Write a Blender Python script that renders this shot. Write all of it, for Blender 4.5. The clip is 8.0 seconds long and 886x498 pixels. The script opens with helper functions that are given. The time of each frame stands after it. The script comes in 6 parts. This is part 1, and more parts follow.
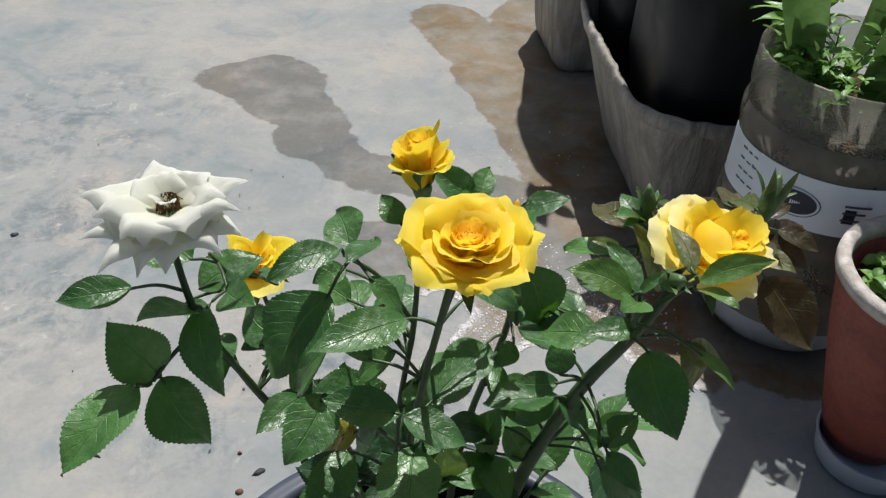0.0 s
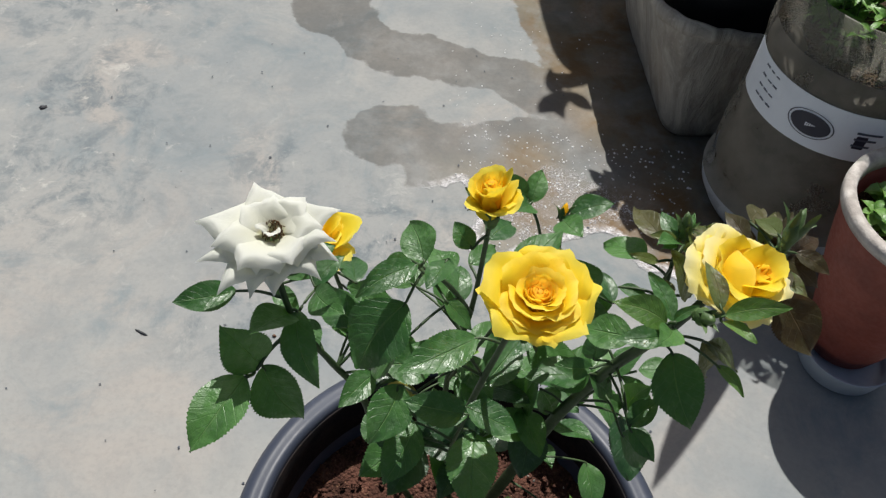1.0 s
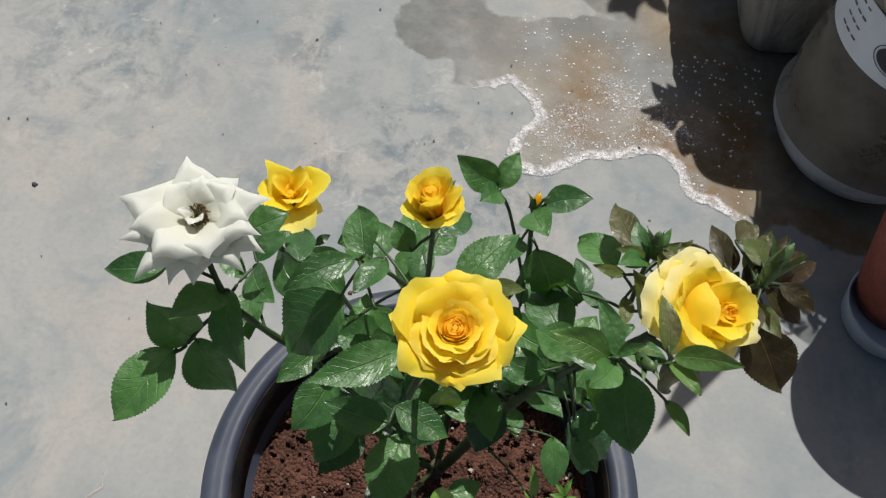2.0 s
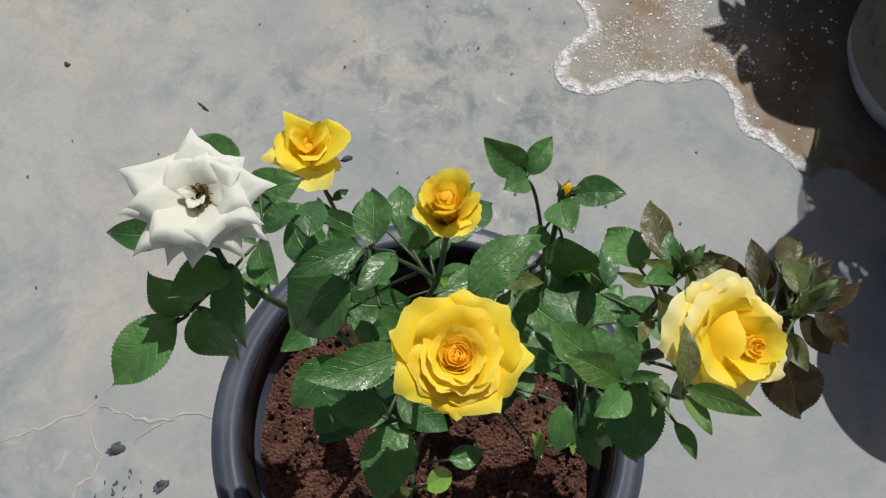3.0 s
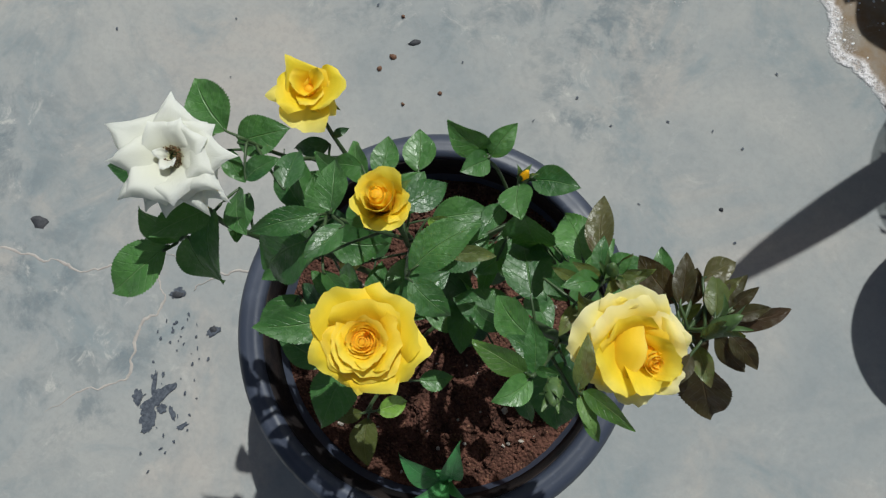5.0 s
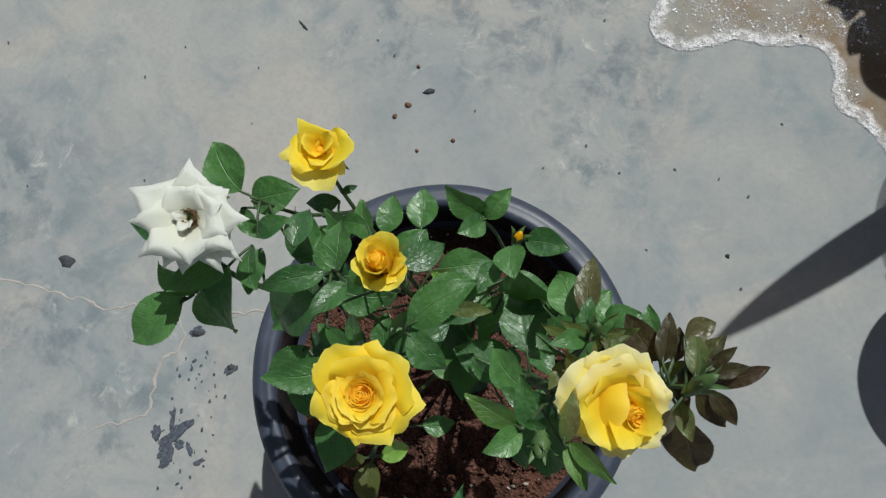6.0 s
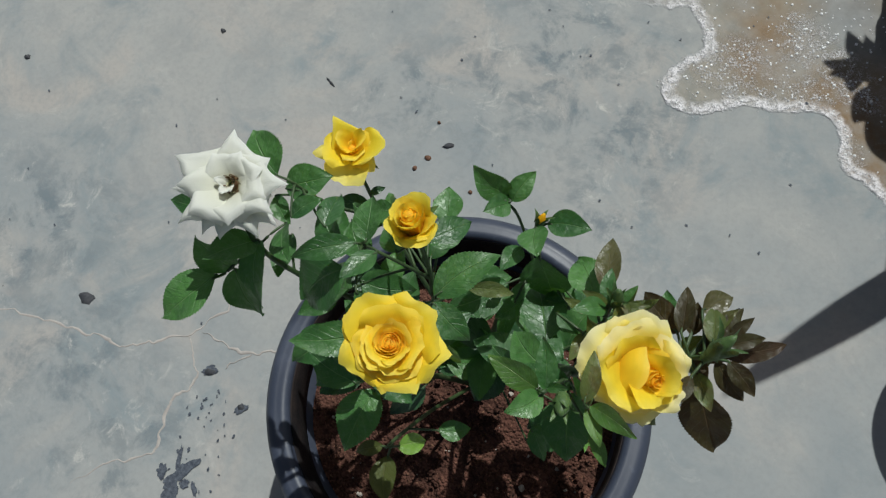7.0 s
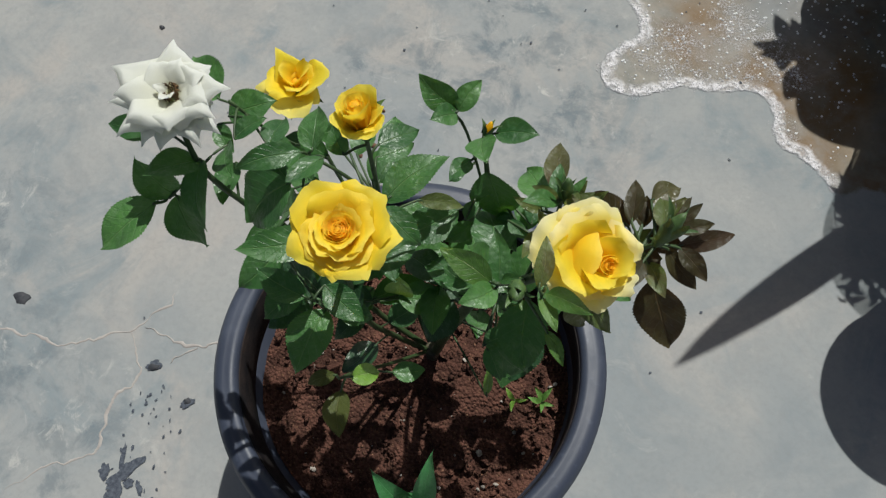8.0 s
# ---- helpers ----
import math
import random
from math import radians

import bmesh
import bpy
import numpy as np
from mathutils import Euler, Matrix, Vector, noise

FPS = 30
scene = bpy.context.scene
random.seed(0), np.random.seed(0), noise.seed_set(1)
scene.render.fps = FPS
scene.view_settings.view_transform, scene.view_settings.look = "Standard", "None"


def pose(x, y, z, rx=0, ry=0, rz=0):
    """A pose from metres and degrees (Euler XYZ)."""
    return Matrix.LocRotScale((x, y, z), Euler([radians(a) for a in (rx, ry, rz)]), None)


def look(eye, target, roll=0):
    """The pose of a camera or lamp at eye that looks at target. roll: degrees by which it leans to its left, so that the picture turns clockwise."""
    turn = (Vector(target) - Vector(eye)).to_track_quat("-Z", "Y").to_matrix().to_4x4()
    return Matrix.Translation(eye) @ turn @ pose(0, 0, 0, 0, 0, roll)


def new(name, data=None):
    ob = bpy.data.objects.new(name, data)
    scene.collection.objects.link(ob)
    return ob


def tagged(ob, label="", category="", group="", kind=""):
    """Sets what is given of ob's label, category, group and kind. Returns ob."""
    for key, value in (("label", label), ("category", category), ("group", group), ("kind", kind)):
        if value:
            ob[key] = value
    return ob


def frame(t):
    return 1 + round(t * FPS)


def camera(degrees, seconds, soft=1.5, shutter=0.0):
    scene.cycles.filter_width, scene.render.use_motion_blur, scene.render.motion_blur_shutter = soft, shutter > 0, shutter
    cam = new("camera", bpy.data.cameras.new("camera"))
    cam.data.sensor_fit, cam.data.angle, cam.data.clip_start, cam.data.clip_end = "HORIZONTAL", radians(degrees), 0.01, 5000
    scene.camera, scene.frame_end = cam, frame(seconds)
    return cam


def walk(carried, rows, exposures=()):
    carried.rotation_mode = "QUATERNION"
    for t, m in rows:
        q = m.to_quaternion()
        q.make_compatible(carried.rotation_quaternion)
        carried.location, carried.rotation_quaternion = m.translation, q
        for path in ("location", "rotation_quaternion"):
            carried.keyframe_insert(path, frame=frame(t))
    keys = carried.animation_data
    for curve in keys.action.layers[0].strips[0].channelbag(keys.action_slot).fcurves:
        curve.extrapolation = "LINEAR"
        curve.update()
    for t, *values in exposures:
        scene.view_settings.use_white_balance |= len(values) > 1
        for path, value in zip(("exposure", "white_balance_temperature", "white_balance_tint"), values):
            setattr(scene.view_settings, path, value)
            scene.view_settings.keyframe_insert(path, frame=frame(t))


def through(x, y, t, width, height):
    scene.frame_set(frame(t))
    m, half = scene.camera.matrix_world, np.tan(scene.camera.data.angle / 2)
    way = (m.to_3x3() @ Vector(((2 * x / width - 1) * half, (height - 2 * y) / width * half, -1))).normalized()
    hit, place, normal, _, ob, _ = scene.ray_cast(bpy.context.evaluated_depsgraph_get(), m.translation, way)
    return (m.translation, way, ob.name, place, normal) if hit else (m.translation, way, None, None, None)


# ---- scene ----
cam = camera(57.4, 8.0, 1.3)
PATH = [
    (0, (0.024, -0.237, 0.743), (-0.113, 1.313, -0.514), 2.2),
    (0.5, (0.003, -0.239, 0.791), (-0.074, 1.174, -0.622), 4.2),
    (1, (-0.015, -0.218, 0.836), (-0.092, 1.043, -0.715), 5.6),
    (1.5, (0.022, -0.182, 0.835), (-0.143, 0.903, -0.837), 4.4),
    (1.7, (0.034, -0.161, 0.85), (-0.164, 0.862, -0.857), 3.6),
    (2.8, (0.026, -0.093, 0.854), (-0.174, 0.6, -1.011), 4.5),
    (3, (0.025, -0.078, 0.855), (-0.177, 0.551, -1.032), 3.9),
    (3.5, (0.062, -0.051, 0.857), (-0.204, 0.403, -1.072), -4.3),
    (4, (0.087, -0.034, 0.865), (-0.211, 0.273, -1.088), -14.6),
    (4.2, (0.073, -0.034, 0.874), (-0.224, 0.227, -1.087), -18.6),
    (5.3, (0.069, 0.021, 0.898), (-0.222, 0.159, -1.075), -34.6),
    (5.5, (0.069, 0.027, 0.901), (-0.242, 0.153, -1.07), -38.1),
    (6, (0.077, 0.018, 0.92), (-0.291, 0.217, -1.036), -31.0),
    (6.5, (0.088, -0.006, 0.921), (-0.364, 0.318, -1.0), -23.0),
    (7, (0.104, -0.044, 0.922), (-0.402, 0.357, -0.971), -19.4),
    (7.5, (0.125, -0.076, 0.908), (-0.376, 0.383, -0.973), -15.1),
    (8, (0.135, -0.1, 0.894), (-0.312, 0.453, -0.976), -9.4),
]
walk(cam, [(t, look(eye, target, roll)) for t, eye, target, roll in PATH],
     [(0.0, 0.18, 6350, 9), (1.5, 0.09, 6450, 9), (3.5, -0.11, 6420, 8), (5.5, -0.2, 6120, 4), (6.0, -0.22, 6150, 4), (6.5, -0.32, 6080, 3), (8.0, -0.13, 6270, 6)])

# ---- light ----
SUN = Vector((0.0, 0.476, 0.88)).normalized()
world = bpy.data.worlds.new("sky")
scene.world = world
world.use_nodes = True
sky = world.node_tree.nodes.new("ShaderNodeTexSky")
sky.sky_type = "NISHITA"
sky.sun_disc = False
sky.sun_elevation = math.asin(SUN.z)
sky.sun_rotation = 0.0
sky.dust_density = 4.0
sky.ozone_density = 0.5
background = world.node_tree.nodes["Background"]
background.inputs["Strength"].default_value = 0.043
world.node_tree.links.new(sky.outputs["Color"], background.inputs["Color"])
sun_data = bpy.data.lights.new("sun", "SUN")
sun_data.energy = 4.45
sun_data.angle = radians(0.5)
sun_data.color = (1.0, 0.965, 0.91)
sun = new("sun", sun_data)
sun.matrix_world = look(SUN * 6, (0, 0, 0))


# ---- materials ----
def is_socket(value):
    return isinstance(value, bpy.types.NodeSocket)


class Mat:
    """A node material with short ways to add nodes."""

    def __init__(self, name):
        self.m = bpy.data.materials.new(name)
        self.m.use_nodes = True
        self.t = self.m.node_tree
        self.b = self.t.nodes["Principled BSDF"]
        self.out = self.t.nodes["Material Output"]

    def node(self, kind):
        return self.t.nodes.new(kind)

    def link(self, a, b):
        self.t.links.new(a, b)

    def put(self, socket, value):
        if is_socket(value):
            self.link(value, socket)
        else:
            socket.default_value = value

    def coords(self, kind="Object"):
        return self.node("ShaderNodeTexCoord").outputs[kind]

    def attribute(self, name):
        n = self.node("ShaderNodeAttribute")
        n.attribute_name = name
        return n.outputs["Fac"]

    def noise(self, scale, detail=4, rough=0.55, at=None, distort=0.0):
        n = self.node("ShaderNodeTexNoise")
        n.inputs["Scale"].default_value = scale
        n.inputs["Detail"].default_value = detail
        n.inputs["Roughness"].default_value = rough
        n.inputs["Distortion"].default_value = distort
        self.link(at if at is not None else self.coords(), n.inputs["Vector"])
        return n.outputs["Fac"]

    def voronoi(self, scale, at=None, feature="F1"):
        n = self.node("ShaderNodeTexVoronoi")
        n.feature = feature
        n.inputs["Scale"].default_value = scale
        self.link(at if at is not None else self.coords(), n.inputs["Vector"])
        return n

    def ramp(self, fac, *stops):
        n = self.node("ShaderNodeValToRGB")
        e = n.color_ramp.elements
        while len(e) < len(stops):
            e.new(0.5)
        for k, (pos, col) in zip(e, stops):
            k.position = pos
            k.color = col if len(col) == 4 else (*col, 1)
        self.link(fac, n.inputs["Fac"])
        return n.outputs["Color"]

    def math(self, op, a, b=0.0, clamp=False):
        n = self.node("ShaderNodeMath")
        n.operation, n.use_clamp = op, clamp
        self.put(n.inputs[0], a)
        self.put(n.inputs[1], b)
        return n.outputs[0]

    def span(self, value, lo, hi, a=0.0, b=1.0):
        n = self.node("ShaderNodeMapRange")
        n.interpolation_type = "SMOOTHSTEP"
        self.put(n.inputs["Value"], value)
        n.inputs["From Min"].default_value = lo
        n.inputs["From Max"].default_value = hi
        n.inputs["To Min"].default_value = a
        n.inputs["To Max"].default_value = b
        return n.outputs["Result"]

    def mix(self, fac, a, b, blend="MIX"):
        n = self.node("ShaderNodeMix")
        n.data_type, n.blend_type = "RGBA", blend
        self.put(n.inputs[0], fac)
        self.put(n.inputs[6], a if is_socket(a) or len(a) == 4 else (*a, 1))
        self.put(n.inputs[7], b if is_socket(b) or len(b) == 4 else (*b, 1))
        return n.outputs[2]

    def bump(self, height, strength=0.3, distance=0.002, normal=None):
        n = self.node("ShaderNodeBump")
        n.inputs["Strength"].default_value = strength
        n.inputs["Distance"].default_value = distance
        self.link(height, n.inputs["Height"])
        if normal is not None:
            self.link(normal, n.inputs["Normal"])
        return n.outputs["Normal"]

    def set(self, **kw):
        names = dict(color="Base Color", rough="Roughness", normal="Normal", metal="Metallic",
                     spec="Specular IOR Level", coat="Coat Weight", trans="Transmission Weight", alpha="Alpha")
        for k, v in kw.items():
            if k == "color" and not is_socket(v) and len(v) == 3:
                v = (*v, 1)
            self.put(self.b.inputs[names[k]], v)
        return self

    def thin(self, color, amount, normal=None):
        """Light that shines through a thin sheet."""
        tr = self.node("ShaderNodeBsdfTranslucent")
        self.put(tr.inputs["Color"], color if is_socket(color) else (*color, 1))
        mixer = self.node("ShaderNodeMixShader")
        mixer.inputs["Fac"].default_value = amount
        self.link(self.b.outputs[0], mixer.inputs[1])
        self.link(tr.outputs[0], mixer.inputs[2])
        self.link(mixer.outputs[0], self.out.inputs["Surface"])


def leaf_material(name, dark, light, vein, through_color, rough=0.38, blotch=None, gloss=1.0, blotch_scale=90, blotch_amount=0.6):
    """A rose leaflet: sunk midrib and side veins, puckered skin between them, uneven wax."""
    m = Mat(name)
    uv = m.coords("UV")
    sep = m.node("ShaderNodeSeparateXYZ")
    m.link(uv, sep.inputs[0])
    across = m.math("ABSOLUTE", m.math("SUBTRACT", sep.outputs["X"], 0.5))
    rand = m.node("ShaderNodeObjectInfo").outputs["Random"]
    broad = m.noise(55, 3)
    slant = m.math("SUBTRACT", sep.outputs["Y"], m.math("MULTIPLY", across, 0.55))
    slant = m.math("ADD", slant, m.math("MULTIPLY", m.noise(130, 2), 0.10))
    wave = m.math("ABSOLUTE", m.math("SINE", m.math("ADD", m.math("MULTIPLY", slant, 23.0), m.math("MULTIPLY", rand, 3.0))))
    side = m.span(wave, 0.0, 0.22, 1.0, 0.0)
    mid = m.span(across, 0.0, 0.024, 1.0, 0.0)
    grain = m.noise(330, 4, 0.65)
    pucker = m.noise(230, 4, 0.62)
    base = m.mix(m.math("ADD", m.math("MULTIPLY", m.span(broad, 0.3, 0.7), 0.4), m.math("MULTIPLY", rand, 0.6)), dark, light)
    base = m.mix(m.span(grain, 0.42, 0.72, 0, 0.35), base, tuple(0.5 * v for v in dark))
    if blotch:
        spots = m.span(m.noise(blotch_scale, 3), 0.52, 0.66, 0, blotch_amount)
        base = m.mix(spots, base, blotch)
    base = m.mix(m.math("MULTIPLY", side, 0.14), base, vein)
    base = m.mix(m.math("MULTIPLY", mid, 0.65), base, vein)
    # fine pale grey-green specks, stronger where gloss is higher
    pale_grain = m.span(m.noise(420, 5, 0.75), 0.5, 0.72, 0, 0.22)
    base = m.mix(m.math("MULTIPLY", pale_grain, gloss), base, (0.26, 0.33, 0.26))
    swell = m.math("MULTIPLY", pucker, 0.85)
    height = m.math("ADD", m.math("ADD", m.math("MULTIPLY", side, -0.16), m.math("MULTIPLY", mid, -0.8)), m.math("ADD", m.math("MULTIPLY", broad, 1.6), swell))
    wax = m.span(m.noise(150, 4, 0.7), 0.38, 0.66, rough - 0.1, rough + 0.22)
    m.set(color=base, rough=wax, spec=0.75 * gloss, normal=m.bump(height, 0.6, 0.0014))
    m.thin(m.mix(m.math("MULTIPLY", side, 0.4), through_color, vein), 0.22)
    return m.m


leaf_green = leaf_material("rose_leaf_green", (0.022, 0.080, 0.024), (0.088, 0.215, 0.052), (0.16, 0.28, 0.10), (0.12, 0.32, 0.025), 0.4, gloss=0.85)
# darker copy of the green leaf, its colour holding the shade inside the bush
leaf_shaded = leaf_material("rose_leaf_shaded", (0.016, 0.052, 0.02), (0.028, 0.085, 0.028), (0.08, 0.15, 0.07), (0.06, 0.16, 0.02))
leaf_young = leaf_material("rose_leaf_young", (0.055, 0.085, 0.022), (0.125, 0.155, 0.04), (0.24, 0.24, 0.10), (0.22, 0.28, 0.05), 0.42, (0.075, 0.045, 0.02), 0.7)
leaf_fresh = leaf_material("rose_leaf_fresh", (0.045, 0.12, 0.022), (0.10, 0.20, 0.04), (0.24, 0.30, 0.10), (0.2, 0.38, 0.04), 0.4, gloss=0.8)
leaf_lime = leaf_material("rose_leaf_lime", (0.12, 0.27, 0.03), (0.22, 0.38, 0.06), (0.4, 0.5, 0.2), (0.35, 0.5, 0.06))
leaf_olive = leaf_material("rose_leaf_olive", (0.05, 0.068, 0.014), (0.085, 0.10, 0.022), (0.16, 0.15, 0.05), (0.2, 0.2, 0.04), 0.46, gloss=0.5)
leaf_bronze = leaf_material("rose_leaf_bronze", (0.036, 0.018, 0.011), (0.044, 0.050, 0.016), (0.12, 0.08, 0.04), (0.16, 0.08, 0.025), 0.42, gloss=0.45)
leaf_copper = leaf_material("rose_leaf_copper", (0.07, 0.06, 0.024), (0.10, 0.115, 0.035), (0.2, 0.17, 0.08), (0.24, 0.2, 0.05), 0.38, (0.075, 0.035, 0.02), 0.8)
leaf_spotted = leaf_material("rose_leaf_spotted", (0.3, 0.26, 0.02), (0.35, 0.33, 0.03), (0.4, 0.4, 0.1), (0.5, 0.4, 0.04), 0.45, (0.04, 0.05, 0.01), 1.0, 240, 1.0)


def plain(name, low, high, scale, rough, bump=0.3, dist=0.002, spec=0.5, detail=5, through=0.0):
    m = Mat(name)
    a, b = m.noise(scale, detail), m.noise(scale * 7, 3)
    col = m.mix(m.span(a, 0.3, 0.7), low, high)
    col = m.mix(m.math("MULTIPLY", b, 0.35), col, tuple(0.6 * v for v in low))
    m.set(color=col, rough=m.span(b, 0.3, 0.7, rough - 0.08, rough + 0.08), spec=spec, normal=m.bump(m.math("ADD", a, m.math("MULTIPLY", b, 0.5)), bump, dist))
    if through:
        m.thin(col, through)
    return m.m


def petal_material(name, stops, shine, crease=0.22, through=0.48):
    m = Mat(name)
    sep = m.node("ShaderNodeSeparateXYZ")
    m.link(m.coords("UV"), sep.inputs[0])
    edge = m.math("ADD", sep.outputs["Y"], m.math("MULTIPLY", m.math("SUBTRACT", m.noise(60, 3), 0.5), 0.25))
    color = m.ramp(edge, *stops)
    n = m.node("ShaderNodeTexNoise")
    n.inputs["Scale"].default_value = 30
    n.inputs["Detail"].default_value = 3
    stretch = m.node("ShaderNodeMapping")
    stretch.inputs["Scale"].default_value = (3.0, 0.25, 1)
    m.link(m.coords("UV"), stretch.inputs["Vector"])
    m.link(stretch.outputs[0], n.inputs["Vector"])
    m.set(color=color, rough=0.55, spec=0.25, normal=m.bump(m.math("ADD", n.outputs["Fac"], m.math("MULTIPLY", m.noise(110, 2), 0.8)), crease, 0.001))
    m.thin(m.mix(0.6, color, shine), through)
    return m.m


petal_yellow = petal_material("petal_yellow", ((0.0, (0.98, 0.68, 0.03)), (0.45, (0.98, 0.735, 0.035)), (0.8, (0.98, 0.77, 0.05)), (1.0, (0.98, 0.82, 0.13))), (1.0, 0.82, 0.05), 0.22, 0.48)
petal_gold = petal_material("petal_gold", ((0.0, (0.98, 0.58, 0.02)), (0.6, (0.98, 0.66, 0.04)), (0.9, (0.98, 0.69, 0.06)), (1.0, (0.97, 0.66, 0.08))), (1.0, 0.74, 0.06))
petal_cream = petal_material("petal_cream", ((0.0, (0.97, 0.72, 0.04)), (0.4, (0.97, 0.80, 0.07)), (0.7, (0.97, 0.85, 0.22)), (1.0, (0.96, 0.90, 0.52))), (0.97, 0.84, 0.18))
petal_core = petal_material("petal_core", ((0.0, (0.97, 0.60, 0.03)), (1.0, (0.97, 0.64, 0.05))), (1.0, 0.72, 0.05))
petal_cream_yellow = petal_material("petal_light_yellow", ((0.0, (0.96, 0.66, 0.03)), (0.5, (0.96, 0.78, 0.09)), (1.0, (0.96, 0.85, 0.25))), (0.97, 0.78, 0.1))
petal_white = petal_material("petal_white", ((0.0, (0.78, 0.76, 0.42)), (0.22, (0.80, 0.80, 0.68)), (1.0, (0.81, 0.82, 0.79))), (0.84, 0.84, 0.72), 0.35, 0.4)


stem_green = plain("stem_green", (0.03, 0.06, 0.02), (0.06, 0.10, 0.035), 60, 0.5, 0.3, 0.001)
stem_wood = plain("stem_wood", (0.06, 0.06, 0.03), (0.13, 0.11, 0.07), 90, 0.75, 0.8, 0.002)
sepal_green = plain("sepal_green", (0.05, 0.10, 0.03), (0.10, 0.17, 0.05), 120, 0.5)
stamen_brown = plain("stamen_brown", (0.07, 0.035, 0.012), (0.2, 0.11, 0.04), 300, 0.8)


def soil_material(name, low, high):
    m = Mat(name)
    grains = m.voronoi(330)
    lumps = m.noise(55, 6, 0.65)
    col = m.mix(m.span(lumps, 0.3, 0.72), low, high)
    col = m.mix(m.span(m.noise(420, 2), 0.6, 0.72, 0, 0.55), col, (0.30, 0.17, 0.10))
    h = m.math("ADD", m.math("MULTIPLY", grains.outputs["Distance"], -0.8), m.math("MULTIPLY", lumps, 1.6))
    m.set(color=col, rough=0.95, spec=0.15, normal=m.bump(h, 0.9, 0.006))
    return m.m


soil_red = soil_material("soil_red", (0.05, 0.024, 0.018), (0.14, 0.064, 0.046))
soil_dark = soil_material("soil_dark", (0.04, 0.028, 0.018), (0.12, 0.082, 0.052))


def plastic(name, color, worn, rough, scratch=0.3):
    m = Mat(name)
    smear = m.noise(14, 5, 0.6)
    fine = m.noise(160, 4)
    col = m.mix(m.span(smear, 0.45, 0.8, 0, 0.7), color, worn)
    col = m.mix(m.span(fine, 0.6, 0.75, 0, scratch), col, worn)
    m.set(color=col, rough=m.span(smear, 0.3, 0.75, rough - 0.08, rough + 0.16), spec=0.5, normal=m.bump(fine, 0.12, 0.0008))
    return m.m


pot_plastic = plastic("pot_plastic", (0.038, 0.046, 0.070), (0.085, 0.10, 0.14), 0.5, 0.4)
# near-black with faint brown mottling, darker than the pot's outer plastic
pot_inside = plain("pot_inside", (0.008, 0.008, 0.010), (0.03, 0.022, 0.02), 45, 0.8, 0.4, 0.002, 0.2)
black_film = plastic("black_film", (0.007, 0.007, 0.010), (0.013, 0.013, 0.017), 0.5, 0.1)


def sack_material():
    """Dull woven-plastic film with upright creases, dust and pale rubbed streaks."""
    m = Mat("grey_sack")
    stretch = m.node("ShaderNodeMapping")
    stretch.inputs["Scale"].default_value = (34, 34, 5)
    m.link(m.coords(), stretch.inputs["Vector"])
    streak = m.noise(1.0, 6, 0.65, stretch.outputs[0], 0.8)
    smear, fine = m.noise(11, 6, 0.65), m.noise(190, 3)
    col = m.mix(m.span(streak, 0.35, 0.68), (0.21, 0.198, 0.178), (0.44, 0.42, 0.385))
    col = m.mix(m.span(smear, 0.42, 0.7, 0, 0.65), col, (0.27, 0.235, 0.195))
    col = m.mix(m.span(fine, 0.55, 0.75, 0, 0.4), col, (0.5, 0.48, 0.45))
    m.set(color=col, rough=m.span(smear, 0.3, 0.7, 0.42, 0.62), spec=0.5, normal=m.bump(m.math("ADD", m.math("MULTIPLY", streak, 2.0), smear), 0.6, 0.006))
    return m.m


grey_film = sack_material()
saucer_plastic = plastic("saucer_plastic", (0.52, 0.58, 0.66), (0.36, 0.40, 0.47), 0.45)
label_paper = plastic("label_paper", (0.78, 0.82, 0.88), (0.66, 0.70, 0.76), 0.45, 0.4)
ink_navy = plastic("ink_navy", (0.012, 0.014, 0.035), (0.03, 0.03, 0.06), 0.5)
ink_grey = plastic("ink_grey", (0.06, 0.07, 0.10), (0.16, 0.18, 0.24), 0.5)
red_paint = plain("red_paint", (0.20, 0.042, 0.026), (0.29, 0.068, 0.042), 24, 0.62, 0.25, 0.0015)
rim_white = plain("rim_white", (0.40, 0.36, 0.33), (0.66, 0.62, 0.58), 70, 0.85, 0.7, 0.002)


def jar_material(name, low, high, clear_amount, glow):
    """Thin cloudy bottle plastic: scuffed, partly clear, and lit through from behind."""
    m = Mat(name)
    haze = m.noise(18, 5)
    scuff = m.noise(160, 4, 0.7)
    col = m.mix(m.math("ADD", m.math("MULTIPLY", haze, 0.7), m.math("MULTIPLY", scuff, 0.3)), low, high)
    m.set(color=col, rough=m.span(haze, 0.3, 0.7, 0.18, 0.4), spec=0.5, normal=m.bump(haze, 0.1, 0.002))
    tr = m.node("ShaderNodeBsdfTranslucent")
    m.link(col, tr.inputs["Color"])
    body = m.node("ShaderNodeMixShader")
    body.inputs["Fac"].default_value = glow
    m.link(m.b.outputs[0], body.inputs[1])
    m.link(tr.outputs[0], body.inputs[2])
    clear = m.node("ShaderNodeBsdfTransparent")
    clear.inputs["Color"].default_value = (0.92, 0.94, 0.93, 1)
    mixer = m.node("ShaderNodeMixShader")
    m.link(m.span(haze, 0.2, 0.8, clear_amount + 0.12, clear_amount - 0.12), mixer.inputs["Fac"])
    m.link(body.outputs[0], mixer.inputs[1])
    m.link(clear.outputs[0], mixer.inputs[2])
    m.link(mixer.outputs[0], m.out.inputs["Surface"])
    return m.m


